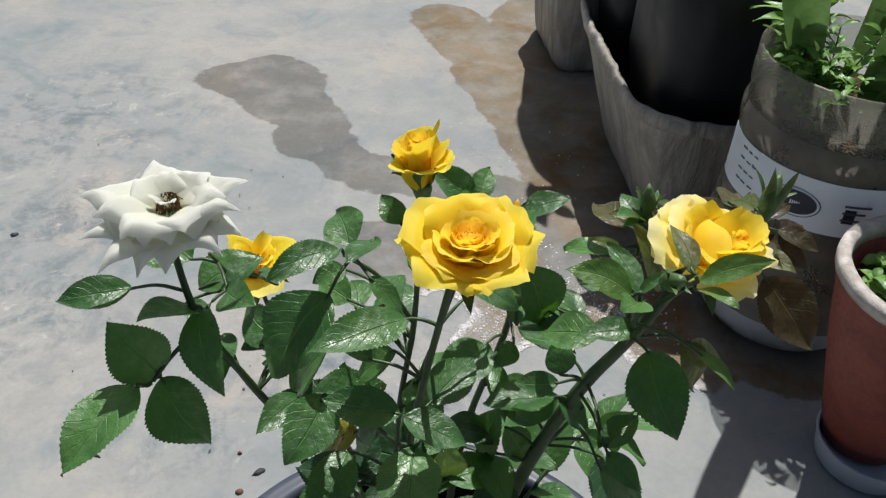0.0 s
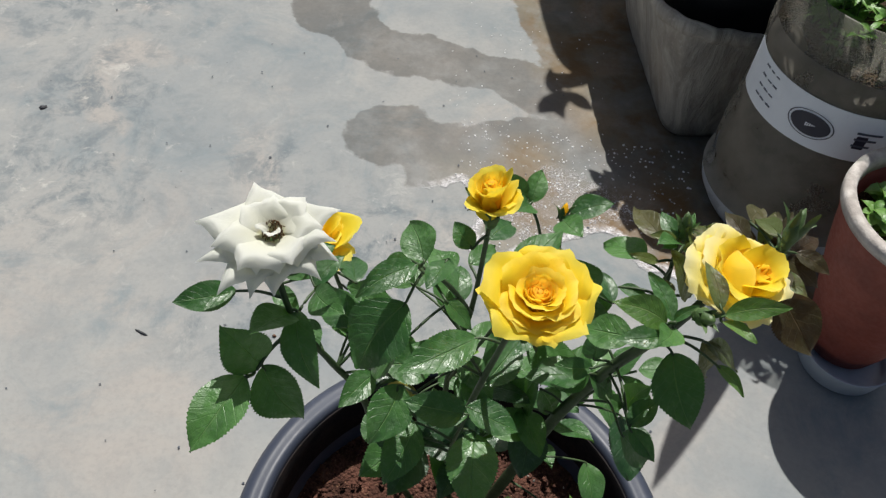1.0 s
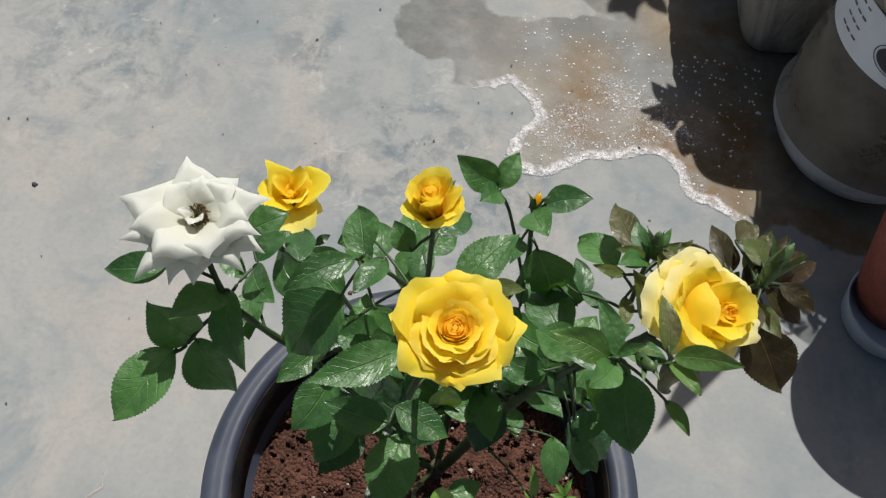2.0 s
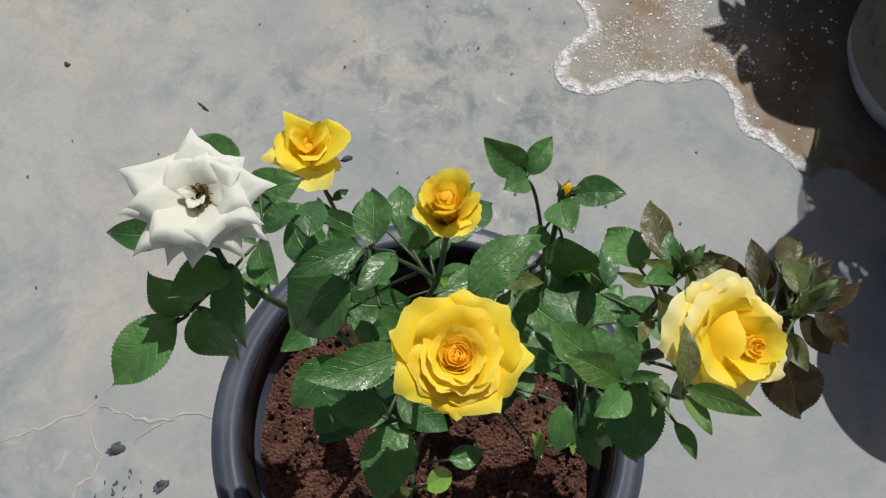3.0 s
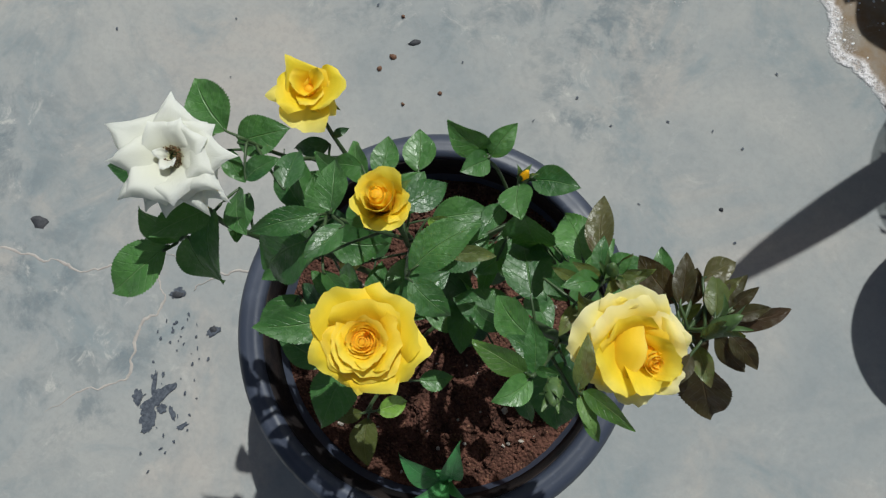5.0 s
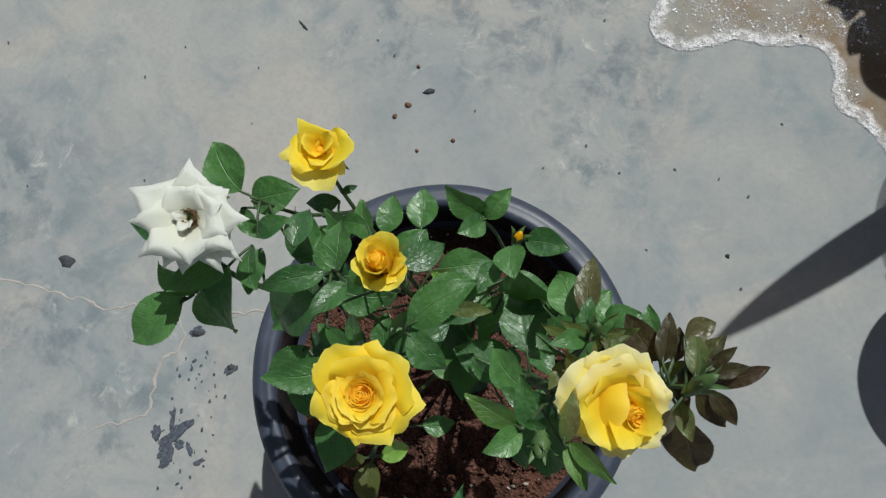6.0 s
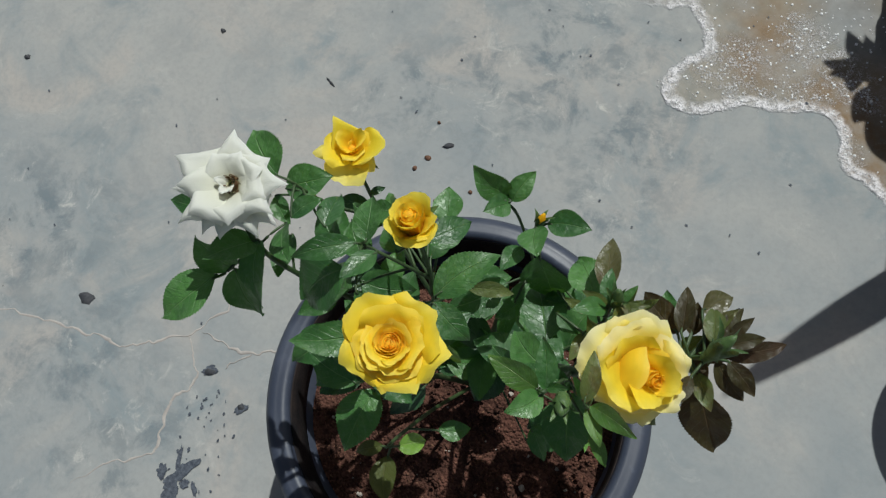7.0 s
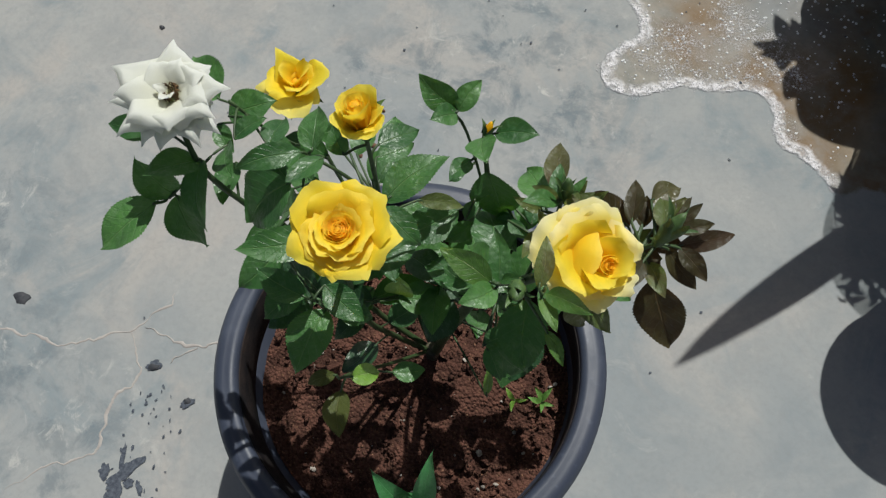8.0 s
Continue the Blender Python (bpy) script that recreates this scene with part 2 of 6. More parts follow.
jar_plastic = jar_material("cloudy_plastic", (0.34, 0.32, 0.28), (0.52, 0.48, 0.41), 0.48, 0.45)
collar_plastic = jar_material("clear_scuffed_plastic", (0.36, 0.34, 0.30), (0.52, 0.49, 0.43), 0.66, 0.5)
base_plastic = jar_material("moulded_base_plastic", (0.52, 0.58, 0.66), (0.68, 0.73, 0.8), 0.06, 0.4)
sword_green = plain("sword_green", (0.09, 0.19, 0.045), (0.23, 0.36, 0.12), 30, 0.42, through=0.35)
sprout_green = leaf_material("sprout_green", (0.10, 0.25, 0.04), (0.20, 0.38, 0.08), (0.28, 0.45, 0.14), (0.28, 0.5, 0.06), 0.42)
weed_green = leaf_material("weed_green", (0.05, 0.22, 0.06), (0.10, 0.33, 0.11), (0.16, 0.4, 0.16), (0.14, 0.45, 0.08), 0.42)
bush_green = leaf_material("bush_green", (0.03, 0.10, 0.03), (0.05, 0.14, 0.04), (0.1, 0.2, 0.08), (0.08, 0.2, 0.03))
dry_dark = plain("dry_dark", (0.03, 0.033, 0.04), (0.065, 0.065, 0.072), 200, 0.8)
dry_brown = plain("dry_brown", (0.10, 0.05, 0.03), (0.20, 0.10, 0.06), 200, 0.8)
stone_pale = plain("stone_pale", (0.30, 0.26, 0.22), (0.50, 0.45, 0.40), 150, 0.85)
crack_fill = plain("crack_fill", (0.33, 0.30, 0.28), (0.42, 0.385, 0.355), 90, 0.9)


def concrete_material():
    """Trowelled cement floor with cool, warm and pale clouds; where 'wet' is above zero it is damp and glossy, with foam along the edge."""
    m = Mat("cement_floor")
    at = m.coords()

    def moved(x, y):
        shift = m.node("ShaderNodeMapping")
        shift.inputs["Location"].default_value = (x, y, 0)
        m.link(at, shift.inputs["Vector"])
        return shift.outputs[0]

    big, mid, fine = m.noise(2.4, 5, 0.6, at, 0.6), m.noise(9, 8, 0.68, at, 0.8), m.noise(150, 3, 0.6, at)
    col = m.mix(m.span(big, 0.34, 0.66), (0.238, 0.258, 0.266), (0.32, 0.318, 0.305))
    # pink-beige and blue-green clouds
    col = m.mix(m.span(m.noise(4.5, 6, 0.62, moved(3.1, 7.7), 0.8), 0.5, 0.68, 0, 0.75), col, (0.362, 0.334, 0.306))
    col = m.mix(m.span(m.noise(5.2, 8, 0.7, moved(-4.2, 2.3), 1.0), 0.5, 0.68, 0, 0.8), col, (0.185, 0.222, 0.24))
    # trowel marks and dark crackled blots
    blot = m.math("MULTIPLY", m.math("ADD", 0.2, m.attribute("stain")), m.span(m.noise(17, 9, 0.74, at, 0.3), 0.45, 0.62))
    col = m.mix(m.math("MULTIPLY", blot, 0.75), col, (0.12, 0.15, 0.17))
    pale = m.math("MULTIPLY", m.math("ADD", 0.32, m.attribute("stain")), m.span(m.noise(26, 8, 0.74, moved(1.7, -6.1), 0.7), 0.56, 0.7))
    col = m.mix(m.math("MULTIPLY", pale, 0.6), col, (0.5, 0.485, 0.45))
    col = m.mix(m.span(mid, 0.42, 0.7, 0, 0.35), col, (0.352, 0.348, 0.33))
    col = m.mix(m.span(fine, 0.4, 0.75, 0, 0.22), col, (0.2, 0.2, 0.2))
    grit_at = m.voronoi(21, at)
    pit = m.math("MULTIPLY", m.span(grit_at.outputs["Distance"], 0.015, 0.035, 0.7, 0.0), m.span(m.noise(7, 3, 0.5, moved(9.0, 1.0)), 0.5, 0.6))
    col = m.mix(pit, col, (0.07, 0.07, 0.075))
    wet_at = m.attribute("wet")
    silt_shade = m.attribute("silt_shade")
    soapy = m.attribute("froth")
    rag = m.math("MULTIPLY", m.math("SUBTRACT", m.noise(34, 6, 0.66, at), 0.5), 0.022)
    rag = m.math("ADD", rag, m.math("MULTIPLY", m.math("SUBTRACT", m.noise(11, 3, 0.5, at), 0.5), m.math("MULTIPLY", m.math("SUBTRACT", 1.0, soapy), 0.07)))
    ragged = m.math("ADD", wet_at, rag)
    wet = m.span(ragged, 0.0, 0.006)
    edge = m.math("MULTIPLY", m.span(ragged, -0.002, 0.002), m.span(ragged, 0.008, 0.019, 1.0, 0.0))
    deep = m.mix(silt_shade, m.mix(soapy, (0.54, 0.52, 0.50), (0.76, 0.69, 0.59)), (0.72, 0.60, 0.45))
    damp = m.mix(1.0, col, deep, "MULTIPLY")
    thick = m.math("MULTIPLY", silt_shade, m.span(m.noise(9, 6, 0.62, moved(2.0, 5.0), 0.6), 0.44, 0.66, 0.0, 0.6))
    thick = m.math("MAXIMUM", thick, m.math("MULTIPLY", m.math("MULTIPLY", silt_shade, soapy), m.span(m.noise(16, 5, 0.6, moved(8.0, 1.0), 0.5), 0.3, 0.6, 0.3, 0.8)))
    damp = m.mix(thick, damp, (0.15, 0.08, 0.022))
    col = m.mix(m.math("MULTIPLY", wet, m.span(m.noise(13, 5, 0.65, moved(6.0, 3.0)), 0.3, 0.58, 0.55, 1.0)), col, damp)
    # foam: a ridge along the edge, thin scum within; its white also holds the sun's glare
    fizz = m.noise(520, 3, 0.7, at)
    lumps = m.span(m.noise(95, 4, 0.6, at), 0.36, 0.6, 0.35, 1.0)
    scum = m.math("MULTIPLY", m.math("MULTIPLY", soapy, wet), m.span(m.noise(24, 6, 0.7, moved(0.4, 0.9), 1.5), 0.52, 0.72, 0.0, 0.22))
    scum = m.math("MAXIMUM", scum, m.math("MULTIPLY", m.math("MULTIPLY", m.attribute("suds"), wet), m.span(m.noise(70, 5, 0.7, at), 0.4, 0.62, 0.05, 0.8)))
    ridge = m.math("MULTIPLY", m.math("MULTIPLY", edge, soapy), lumps)
    foam = m.math("MAXIMUM", ridge, m.math("MULTIPLY", scum, m.span(fizz, 0.42, 0.6)))
    col = m.mix(m.math("MULTIPLY", foam, m.span(fizz, 0.3, 0.6, 0.6, 1.0)), col, (0.74, 0.72, 0.74))
    rough = m.mix(m.math("MULTIPLY", wet, m.span(foam, 0.0, 0.4, 1.0, 0.0)), (0.8, 0.8, 0.8), (0.42, 0.42, 0.42))
    rel_dry = m.math("ADD", m.math("MULTIPLY", mid, 0.5), m.math("MULTIPLY", fine, 0.12))
    n1 = m.bump(rel_dry, 0.35, 0.003)
    n2 = m.bump(m.math("ADD", m.math("MULTIPLY", ridge, 0.9), m.math("MULTIPLY", m.math("MULTIPLY", foam, fizz), 0.8)), 0.8, 0.003, n1)
    m.set(color=col, rough=rough, spec=m.math("ADD", 0.2, m.math("MULTIPLY", wet, -0.12)), normal=n2)
    return m.m


cement = concrete_material()


# ---- mesh helpers ----
def mesh_of(name, verts, faces, material, uvs=None, smooth=True):
    me = bpy.data.meshes.new(name)
    me.from_pydata([tuple(v) for v in verts], [], faces)
    if uvs is not None:
        layer = me.uv_layers.new(name="UVMap")
        for loop in me.loops:
            layer.data[loop.index].uv = uvs[loop.vertex_index]
    me.materials.append(material)
    me.polygons.foreach_set("use_smooth", [smooth] * len(me.polygons))
    me.update()
    return me


def thing(name, label, category, at=(0, 0, 0), group=""):
    ob = new(name)
    ob.location = at
    ob.empty_display_size = 0.02
    return tagged(ob, label, category, group)


def part(name, me, parent, label="", at=None):
    """Links a mesh under a thing or a part; its vertices are in the world, less the place 'at' or the parent's own place."""
    ob = new(name, me)
    if parent is not None:
        ob.parent = parent
    if at is not None:
        ob.location = at
    return tagged(ob, label)


def lathe(name, profile, material, seg=72, at=(0, 0, 0), wobble=0.0, seed=0, closed=False):
    """Turns (radius, height) pairs about the upright axis; a radius of 0 closes an end."""
    verts, faces = [], []
    for i in range(seg):
        a = 2 * math.pi * i / seg
        for r, z in profile:
            k = 1 + wobble * noise.noise((math.cos(a) * 2 + seed, math.sin(a) * 2, z * 14))
            verts.append((at[0] + r * k * math.cos(a), at[1] + r * k * math.sin(a), at[2] + z))
    n = len(profile)
    for i in range(seg):
        j = (i + 1) % seg
        for k in range(n - 1 if not closed else n):
            l = (k + 1) % n
            faces.append((i * n + k, j * n + k, j * n + l, i * n + l))
    me = mesh_of(name, verts, faces, material)
    bm = bmesh.new()
    bm.from_mesh(me)
    bmesh.ops.remove_doubles(bm, verts=bm.verts, dist=1e-5)
    bmesh.ops.recalc_face_normals(bm, faces=bm.faces)
    bm.to_mesh(me)
    bm.free()
    return me


def smooth_line(points, steps=6):
    """Catmull-Rom through the points."""
    p = [Vector(q) for q in points]
    p = [2 * p[0] - p[1], *p, 2 * p[-1] - p[-2]]
    line = []
    for i in range(1, len(p) - 2):
        for s in range(steps):
            t = s / steps
            line.append(0.5 * (2 * p[i] + (p[i + 1] - p[i - 1]) * t + (2 * p[i - 1] - 5 * p[i] + 4 * p[i + 1] - p[i + 2]) * t * t
                               + (3 * p[i] - p[i - 1] - 3 * p[i + 1] + p[i + 2]) * t ** 3))
    line.append(p[-2])
    return line


def tube(name, line, r0, r1, material, seg=8, bumps=0.0):
    verts, faces = [], []
    side = Vector((0.31, 0.87, 0.12))
    for i, p in enumerate(line):
        d = (line[min(i + 1, len(line) - 1)] - line[max(i - 1, 0)]).normalized()
        x = d.cross(side).normalized()
        y = d.cross(x)
        r = r0 + (r1 - r0) * i / (len(line) - 1)
        r *= 1 + bumps * noise.noise(p * 160)
        for k in range(seg):
            a = 2 * math.pi * k / seg
            verts.append(p + r * (x * math.cos(a) + y * math.sin(a)))
    for i in range(len(line) - 1):
        for k in range(seg):
            l = (k + 1) % seg
            faces.append((i * seg + k, i * seg + l, (i + 1) * seg + l, (i + 1) * seg + k))
    faces.append(tuple(range(seg))[::-1])
    faces.append(tuple((len(line) - 1) * seg + k for k in range(seg)))
    return mesh_of(name, verts, faces, material)


def blade(name, base, tip, ratio, material, up=(0, -0.4, 1), fold=0.16, bend=0.12, teeth=0.05, rows=22, cols=8, seed=0, wide=0.42, sharp=1.0, swing=0.07):
    """A leaf from base to tip: folded along its midrib, bowed, toothed along the edge. Vertices are relative to the base."""
    rng = random.Random(seed)
    axis = Vector(tip) - Vector(base)
    length = axis.length
    d = axis.normalized()
    n = Vector(up) - d * Vector(up).dot(d)
    n = n.normalized() if n.length > 1e-4 else Vector((0, -1, 0))
    roll = Matrix.Rotation(rng.uniform(-0.35, 0.35), 3, d)
    n = roll @ n
    s = d.cross(n)
    half = 0.5 * length * ratio
    bend *= rng.uniform(0.5, 1.5)
    wave = rng.uniform(0, 6)
    sway = rng.uniform(-swing, swing)
    verts, uvs, faces = [], [], []
    for i in range(rows + 1):
        v = i / rows
        w = half * (math.sin(math.pi * v ** (math.log(0.5) / math.log(wide))) ** 0.82) * (1 - 0.12 * v ** 3 * sharp)
        w = max(w, half * 0.02)
        for j in range(cols + 1):
            u = 2 * j / cols - 1
            e = abs(u)
            tooth = teeth * (1.0 if i % 2 else -0.7) * rng.uniform(0.5, 1.3) if e > 0.99 and 1 < i < rows else 0
            x = u * w * (1 + tooth) 
            y = length * v + (teeth * 0.25 * length if tooth > 0 else 0) * 0.6
            z = fold * w * e ** 1.4 - bend * length * (2 * v - 1) ** 2 + bend * length
            z += 0.07 * half * math.sin(9 * v + wave + 2.2 * u) * e + 0.035 * length * math.sin(5 * v + wave) * u + 0.05 * half * noise.noise((u * 2.2 + seed, v * 5, 0.5))
            x += sway * length * math.sin(math.pi * v)
            verts.append(d * y + s * x + n * z)
            uvs.append((0.5 + 0.5 * u, v))
    for i in range(rows):
        for j in range(cols):
            a = i * (cols + 1) + j
            faces.append((a, a + 1, a + cols + 2, a + cols + 1))
    return mesh_of(name, verts, faces, material, uvs)


# ---- ground ----
# damp places on the floor: x, y, radius; silty discs near the bags also paint their shade darker
DAMP = ((-0.45, 1.16, 0.10), (-0.53, 1.15, 0.06), (-0.38, 1.06, 0.085), (-0.32, 0.96, 0.075), (-0.25, 0.89, 0.055), (-0.2, 0.87, 0.048), (-0.16, 0.86, 0.046), (-0.12, 0.855, 0.046),
        (-0.08, 0.85, 0.046), (-0.04, 0.845, 0.046), (0.0, 0.835, 0.046), (0.035, 0.82, 0.048), (0.07, 0.81, 0.05), (0.14, 0.77, 0.05))
SILT_SHADE = ((-0.14, 1.5, 0.09), (-0.08, 1.38, 0.085), (-0.03, 1.29, 0.08), (0.0, 1.2, 0.08), (0.04, 1.11, 0.08), (0.07, 1.04, 0.075), (0.1, 0.97, 0.075), (0.13, 0.9, 0.08), (0.17, 0.85, 0.08), (0.2, 0.78, 0.08),
         (0.12, 1.25, 0.13), (0.16, 1.08, 0.13), (0.35, 0.85, 0.2), (0.4, 1.2, 0.25), (0.25, 1.5, 0.3), (0.5, 0.7, 0.2), (0.34, 0.6, 0.11), (0.41, 0.52, 0.07))
FILM = ((-0.17, 0.67, 0.065), (-0.1, 0.645, 0.05), (-0.06, 0.655, 0.05), (-0.02, 0.66, 0.052), (0.02, 0.665, 0.056), (0.06, 0.655, 0.06))
# the foamy tongue of the puddle, and the brown channel in it
TONGUE = ((-0.13, 0.56), (-0.079, 0.572), (-0.05, 0.59), (-0.028, 0.572), (-0.004, 0.546), (-0.018, 0.527), (-0.027, 0.499), (-0.022, 0.47), (-0.005, 0.456), (0.02, 0.456), (0.047, 0.469), (0.066, 0.491),
          (0.089, 0.503), (0.118, 0.513), (0.142, 0.528), (0.165, 0.533), (0.184, 0.519), (0.195, 0.494), (0.215, 0.477), (0.236, 0.474), (0.268, 0.462), (0.30, 0.452), (0.34, 0.48), (0.4, 0.54), (0.5, 0.6), (0.5, 0.7), (0.1, 0.75), (-0.14, 0.68))
CHANNEL = ((0.041, 0.615, 0.024), (0.058, 0.585, 0.022), (0.066, 0.556, 0.018), (0.143, 0.565, 0.016), (0.179, 0.55, 0.03), (0.205, 0.55, 0.034), (0.225, 0.525, 0.036), (0.248, 0.505, 0.038), (0.27, 0.5, 0.04), (0.045, 0.66, 0.03), (0.32, 0.6, 0.1), (0.4, 0.45, 0.1))
# where froth gathers on the puddle: x, y, radius
SUDS = ((0.08, 0.63, 0.018), (0.098, 0.612, 0.017), (0.115, 0.602, 0.016), (0.138, 0.6, 0.017), (0.158, 0.592, 0.014), (0.18, 0.582, 0.012), (0.2, 0.575, 0.009), (-0.018, 0.553, 0.012), (0.0, 0.543, 0.014),
        (0.018, 0.537, 0.015), (0.038, 0.538, 0.012), (0.03, 0.556, 0.012), (0.05, 0.566, 0.010), (0.012, 0.517, 0.009), (0.06, 0.506, 0.010), (0.09, 0.522, 0.010), (0.118, 0.537, 0.010), (0.145, 0.545, 0.008), (0.196, 0.508, 0.012), (0.216, 0.488, 0.010))
# blue-grey blotches in the cement: x, y, radius
STAINS = ((-0.19, 0.38, 0.09), (-0.08, 0.42, 0.11), (-0.02, 0.38, 0.07), (-0.15, 0.46, 0.09), (0.0, 0.3, 0.06), (-0.3, 0.3, 0.06), (-0.61, -0.1, 0.1), (-0.46, -0.21, 0.09), (-0.6, 0.5, 0.14), (-0.31, 0.57, 0.07), (-0.62, 0.68, 0.12), (-0.34, -0.25, 0.09), (-0.75, 0.95, 0.2))


def spread(lo, hi, step, far):
    """Even steps from lo to hi, then ever wider ones out to far."""
    inner = list(np.arange(lo, hi, step))
    outer, d = [], step
    while hi + sum(outer) < far:
        d *= 1.5
        outer.append(d)
    above = list(hi + np.cumsum(outer))
    below = list(lo - np.cumsum(outer))[::-1]
    return below + inner + above


def depth_in(outline, gx, gy):
    """How far inside a closed outline each place lies (below zero outside), up to 0.1."""
    line = smooth_line([(x, y, 0) for x, y in outline + outline[:1]], 4)
    near, within = np.full(gx.shape, 0.1), np.zeros(gx.shape, bool)
    for p, q in zip(line, line[1:]):
        ex, ey = q.x - p.x, q.y - p.y
        f = (((gx - p.x) * ex + (gy - p.y) * ey) / (ex * ex + ey * ey + 1e-12)).clip(0, 1)
        near = np.minimum(near, np.hypot(gx - p.x - f * ex, gy - p.y - f * ey))
        if abs(ey) > 1e-9:
            within ^= ((p.y > gy) != (q.y > gy)) & (gx < (gy - p.y) / ey * ex + p.x)
    return np.where(within, near, -near)


def ground():
    xs, ys = spread(-0.9, 0.9, 0.006, 60.0), spread(-0.5, 1.9, 0.006, 60.0)
    nx = len(xs)
    gx, gy = np.meshgrid(xs, ys)

    def inside(discs):
        return (np.log(sum(np.exp(np.clip(r - np.hypot(gx - x, gy - y), -0.3, 0.3) * 70) for x, y, r in discs)) / 70).clip(-0.1, 0.1)

    tongue = depth_in(TONGUE, gx, gy)
    wet = np.maximum(np.maximum(inside(DAMP), inside(SILT_SHADE)), np.maximum(inside(FILM), tongue))
    # brown silt, which also deepens the shade around the bags
    silt_shade = np.clip((inside(SILT_SHADE + CHANNEL) + 0.03) / 0.05, 0, 1)
    soapy = np.clip((tongue + 0.02) / 0.012, 0, 1) * np.clip((gx + 0.12) / 0.08, 0, 1) * np.clip((0.66 - gy) / 0.05, 0, 1) * np.clip((0.3 - gx) / 0.03, 0, 1)
    stain = np.max([np.exp(-(((gx - x) / r) ** 2 + ((gy - y) / r) ** 2)) for x, y, r in STAINS], axis=0)
    near = np.exp(-((gx * 0.7) ** 2 + ((gy - 0.4) * 0.6) ** 2))
    rise = np.array([[noise.noise((x * 2.2, y * 2.2, 0.3)) for x in xs] for y in ys]) * 0.0012 * near - 0.0012
    verts = np.stack([gx.ravel(), gy.ravel(), rise.ravel()], 1)
    faces = [(j * nx + i, j * nx + i + 1, (j + 1) * nx + i + 1, (j + 1) * nx + i) for j in range(len(ys) - 1) for i in range(nx - 1)]
    me = mesh_of("ground", verts.tolist(), faces, cement)
    me.attributes.new("wet", "FLOAT", "POINT").data.foreach_set("value", wet.ravel().astype(np.float32))
    me.attributes.new("silt_shade", "FLOAT", "POINT").data.foreach_set("value", silt_shade.ravel().astype(np.float32))
    me.attributes.new("froth", "FLOAT", "POINT").data.foreach_set("value", soapy.ravel().astype(np.float32))
    me.attributes.new("suds", "FLOAT", "POINT").data.foreach_set("value", np.clip((inside(SUDS) + 0.004) / 0.012, 0, 1).ravel().astype(np.float32))
    me.attributes.new("stain", "FLOAT", "POINT").data.foreach_set("value", stain.ravel().astype(np.float32))
    tagged(new("ground", me), "grey mottled cement floor with damp silty patches", "ground", kind="structure")


ground()


# ---- the large pot, its soil ----
POT_SOIL = 0.165


def flower_pot():
    pot = thing("flower_pot", "large round black plastic flower pot with a rolled rim", "flower pot", (0, -0.004, 0))
    body = [(0.0, 0.004), (0.112, 0.004), (0.122, 0.0), (0.128, 0.006), (0.153, 0.196), (0.149, 0.200), (0.145, 0.194), (0.12, 0.012), (0.0, 0.012)]
    part("body", lathe("pot_body", [(0.988 * r, z) for r, z in body], pot_plastic, 96), pot)
    part("inner_wall", lathe("inner_wall", [(0.1412, 0.160), (0.1426, 0.2265), (0.1436, 0.2275), (0.1436, 0.160)], pot_inside, 96, closed=True), pot, "near-black inner wall with faint brown mottling")
    rim = [(0.1465, 0.184), (0.1455, 0.227), (0.1472, 0.2322), (0.1525, 0.2342), (0.1545, 0.2330), (0.157, 0.2338), (0.1635, 0.2318), (0.1675, 0.2262),
           (0.1682, 0.215), (0.1665, 0.198), (0.1625, 0.195), (0.160, 0.198), (0.1525, 0.198), (0.1515, 0.184)]
    part("rim", lathe("pot_rim", [(0.988 * r, z) for r, z in rim], pot_plastic, 128, closed=True), pot, "smooth thick rim with a shallow groove")


def soil_disc(name, r, z, at, material, lump, seed, rings=34, seg=96):
    verts, faces = [(at[0], at[1], z)], []
    for i in range(1, rings + 1):
        for k in range(seg):
            a = 2 * math.pi * k / seg
            x, y = r * i / rings * math.cos(a), r * i / rings * math.sin(a)
            h = lump * (noise.fractal((x * 26 + seed, y * 26, 1.7), 0.8, 2.2, 4) + 0.6 * noise.noise((x * 120, y * 120 + seed, 4.0)))
            verts.append((at[0] + x, at[1] + y, z + h))
    for k in range(seg):
        faces.append((0, 1 + k, 1 + (k + 1) % seg))
    for i in range(rings - 1):
        for k in range(seg):
            a, b = 1 + i * seg + k, 1 + i * seg + (k + 1) % seg
            faces.append((a, a + seg, b + seg, b))
    return mesh_of(name, verts, faces, material)


def pebble_heap(name, count, spot, size, material, seed):
    """Many small angular crumbs in one mesh; spot(rng) gives a resting place."""
    rng = random.Random(seed)
    bm = bmesh.new()
    for _ in range(count):
        x, y, z = spot(rng)
        r = size * rng.uniform(0.4, 1.0) ** 1.5
        turn = Euler([rng.uniform(0, 6) for _ in range(3)]).to_matrix().to_4x4()
        m = Matrix.Translation((x, y, z + r * 0.35)) @ turn @ Matrix.Diagonal((r, r * rng.uniform(0.6, 1), r * rng.uniform(0.4, 0.8), 1))
        made = bmesh.ops.create_icosphere(bm, subdivisions=1, radius=1, matrix=m)["verts"]
        for v in made:
            v.co += Vector([rng.uniform(-1, 1) for _ in range(3)]) * r * 0.18
    me = bpy.data.meshes.new(name)
    bm.to_mesh(me)
    bm.free()
    me.materials.append(material)
    return me


flower_pot()
tagged(new("potting_soil", soil_disc("potting_soil", 0.142, POT_SOIL, (0, 0), soil_red, 0.0045, 3.0)), "loose crumbly red-brown potting soil in the black pot", "soil", kind="stuff")


def in_pot(rng):
    a, r = rng.uniform(0, 6.283), 0.136 * rng.random() ** 0.5
    return r * math.cos(a), r * math.sin(a), POT_SOIL + 0.002


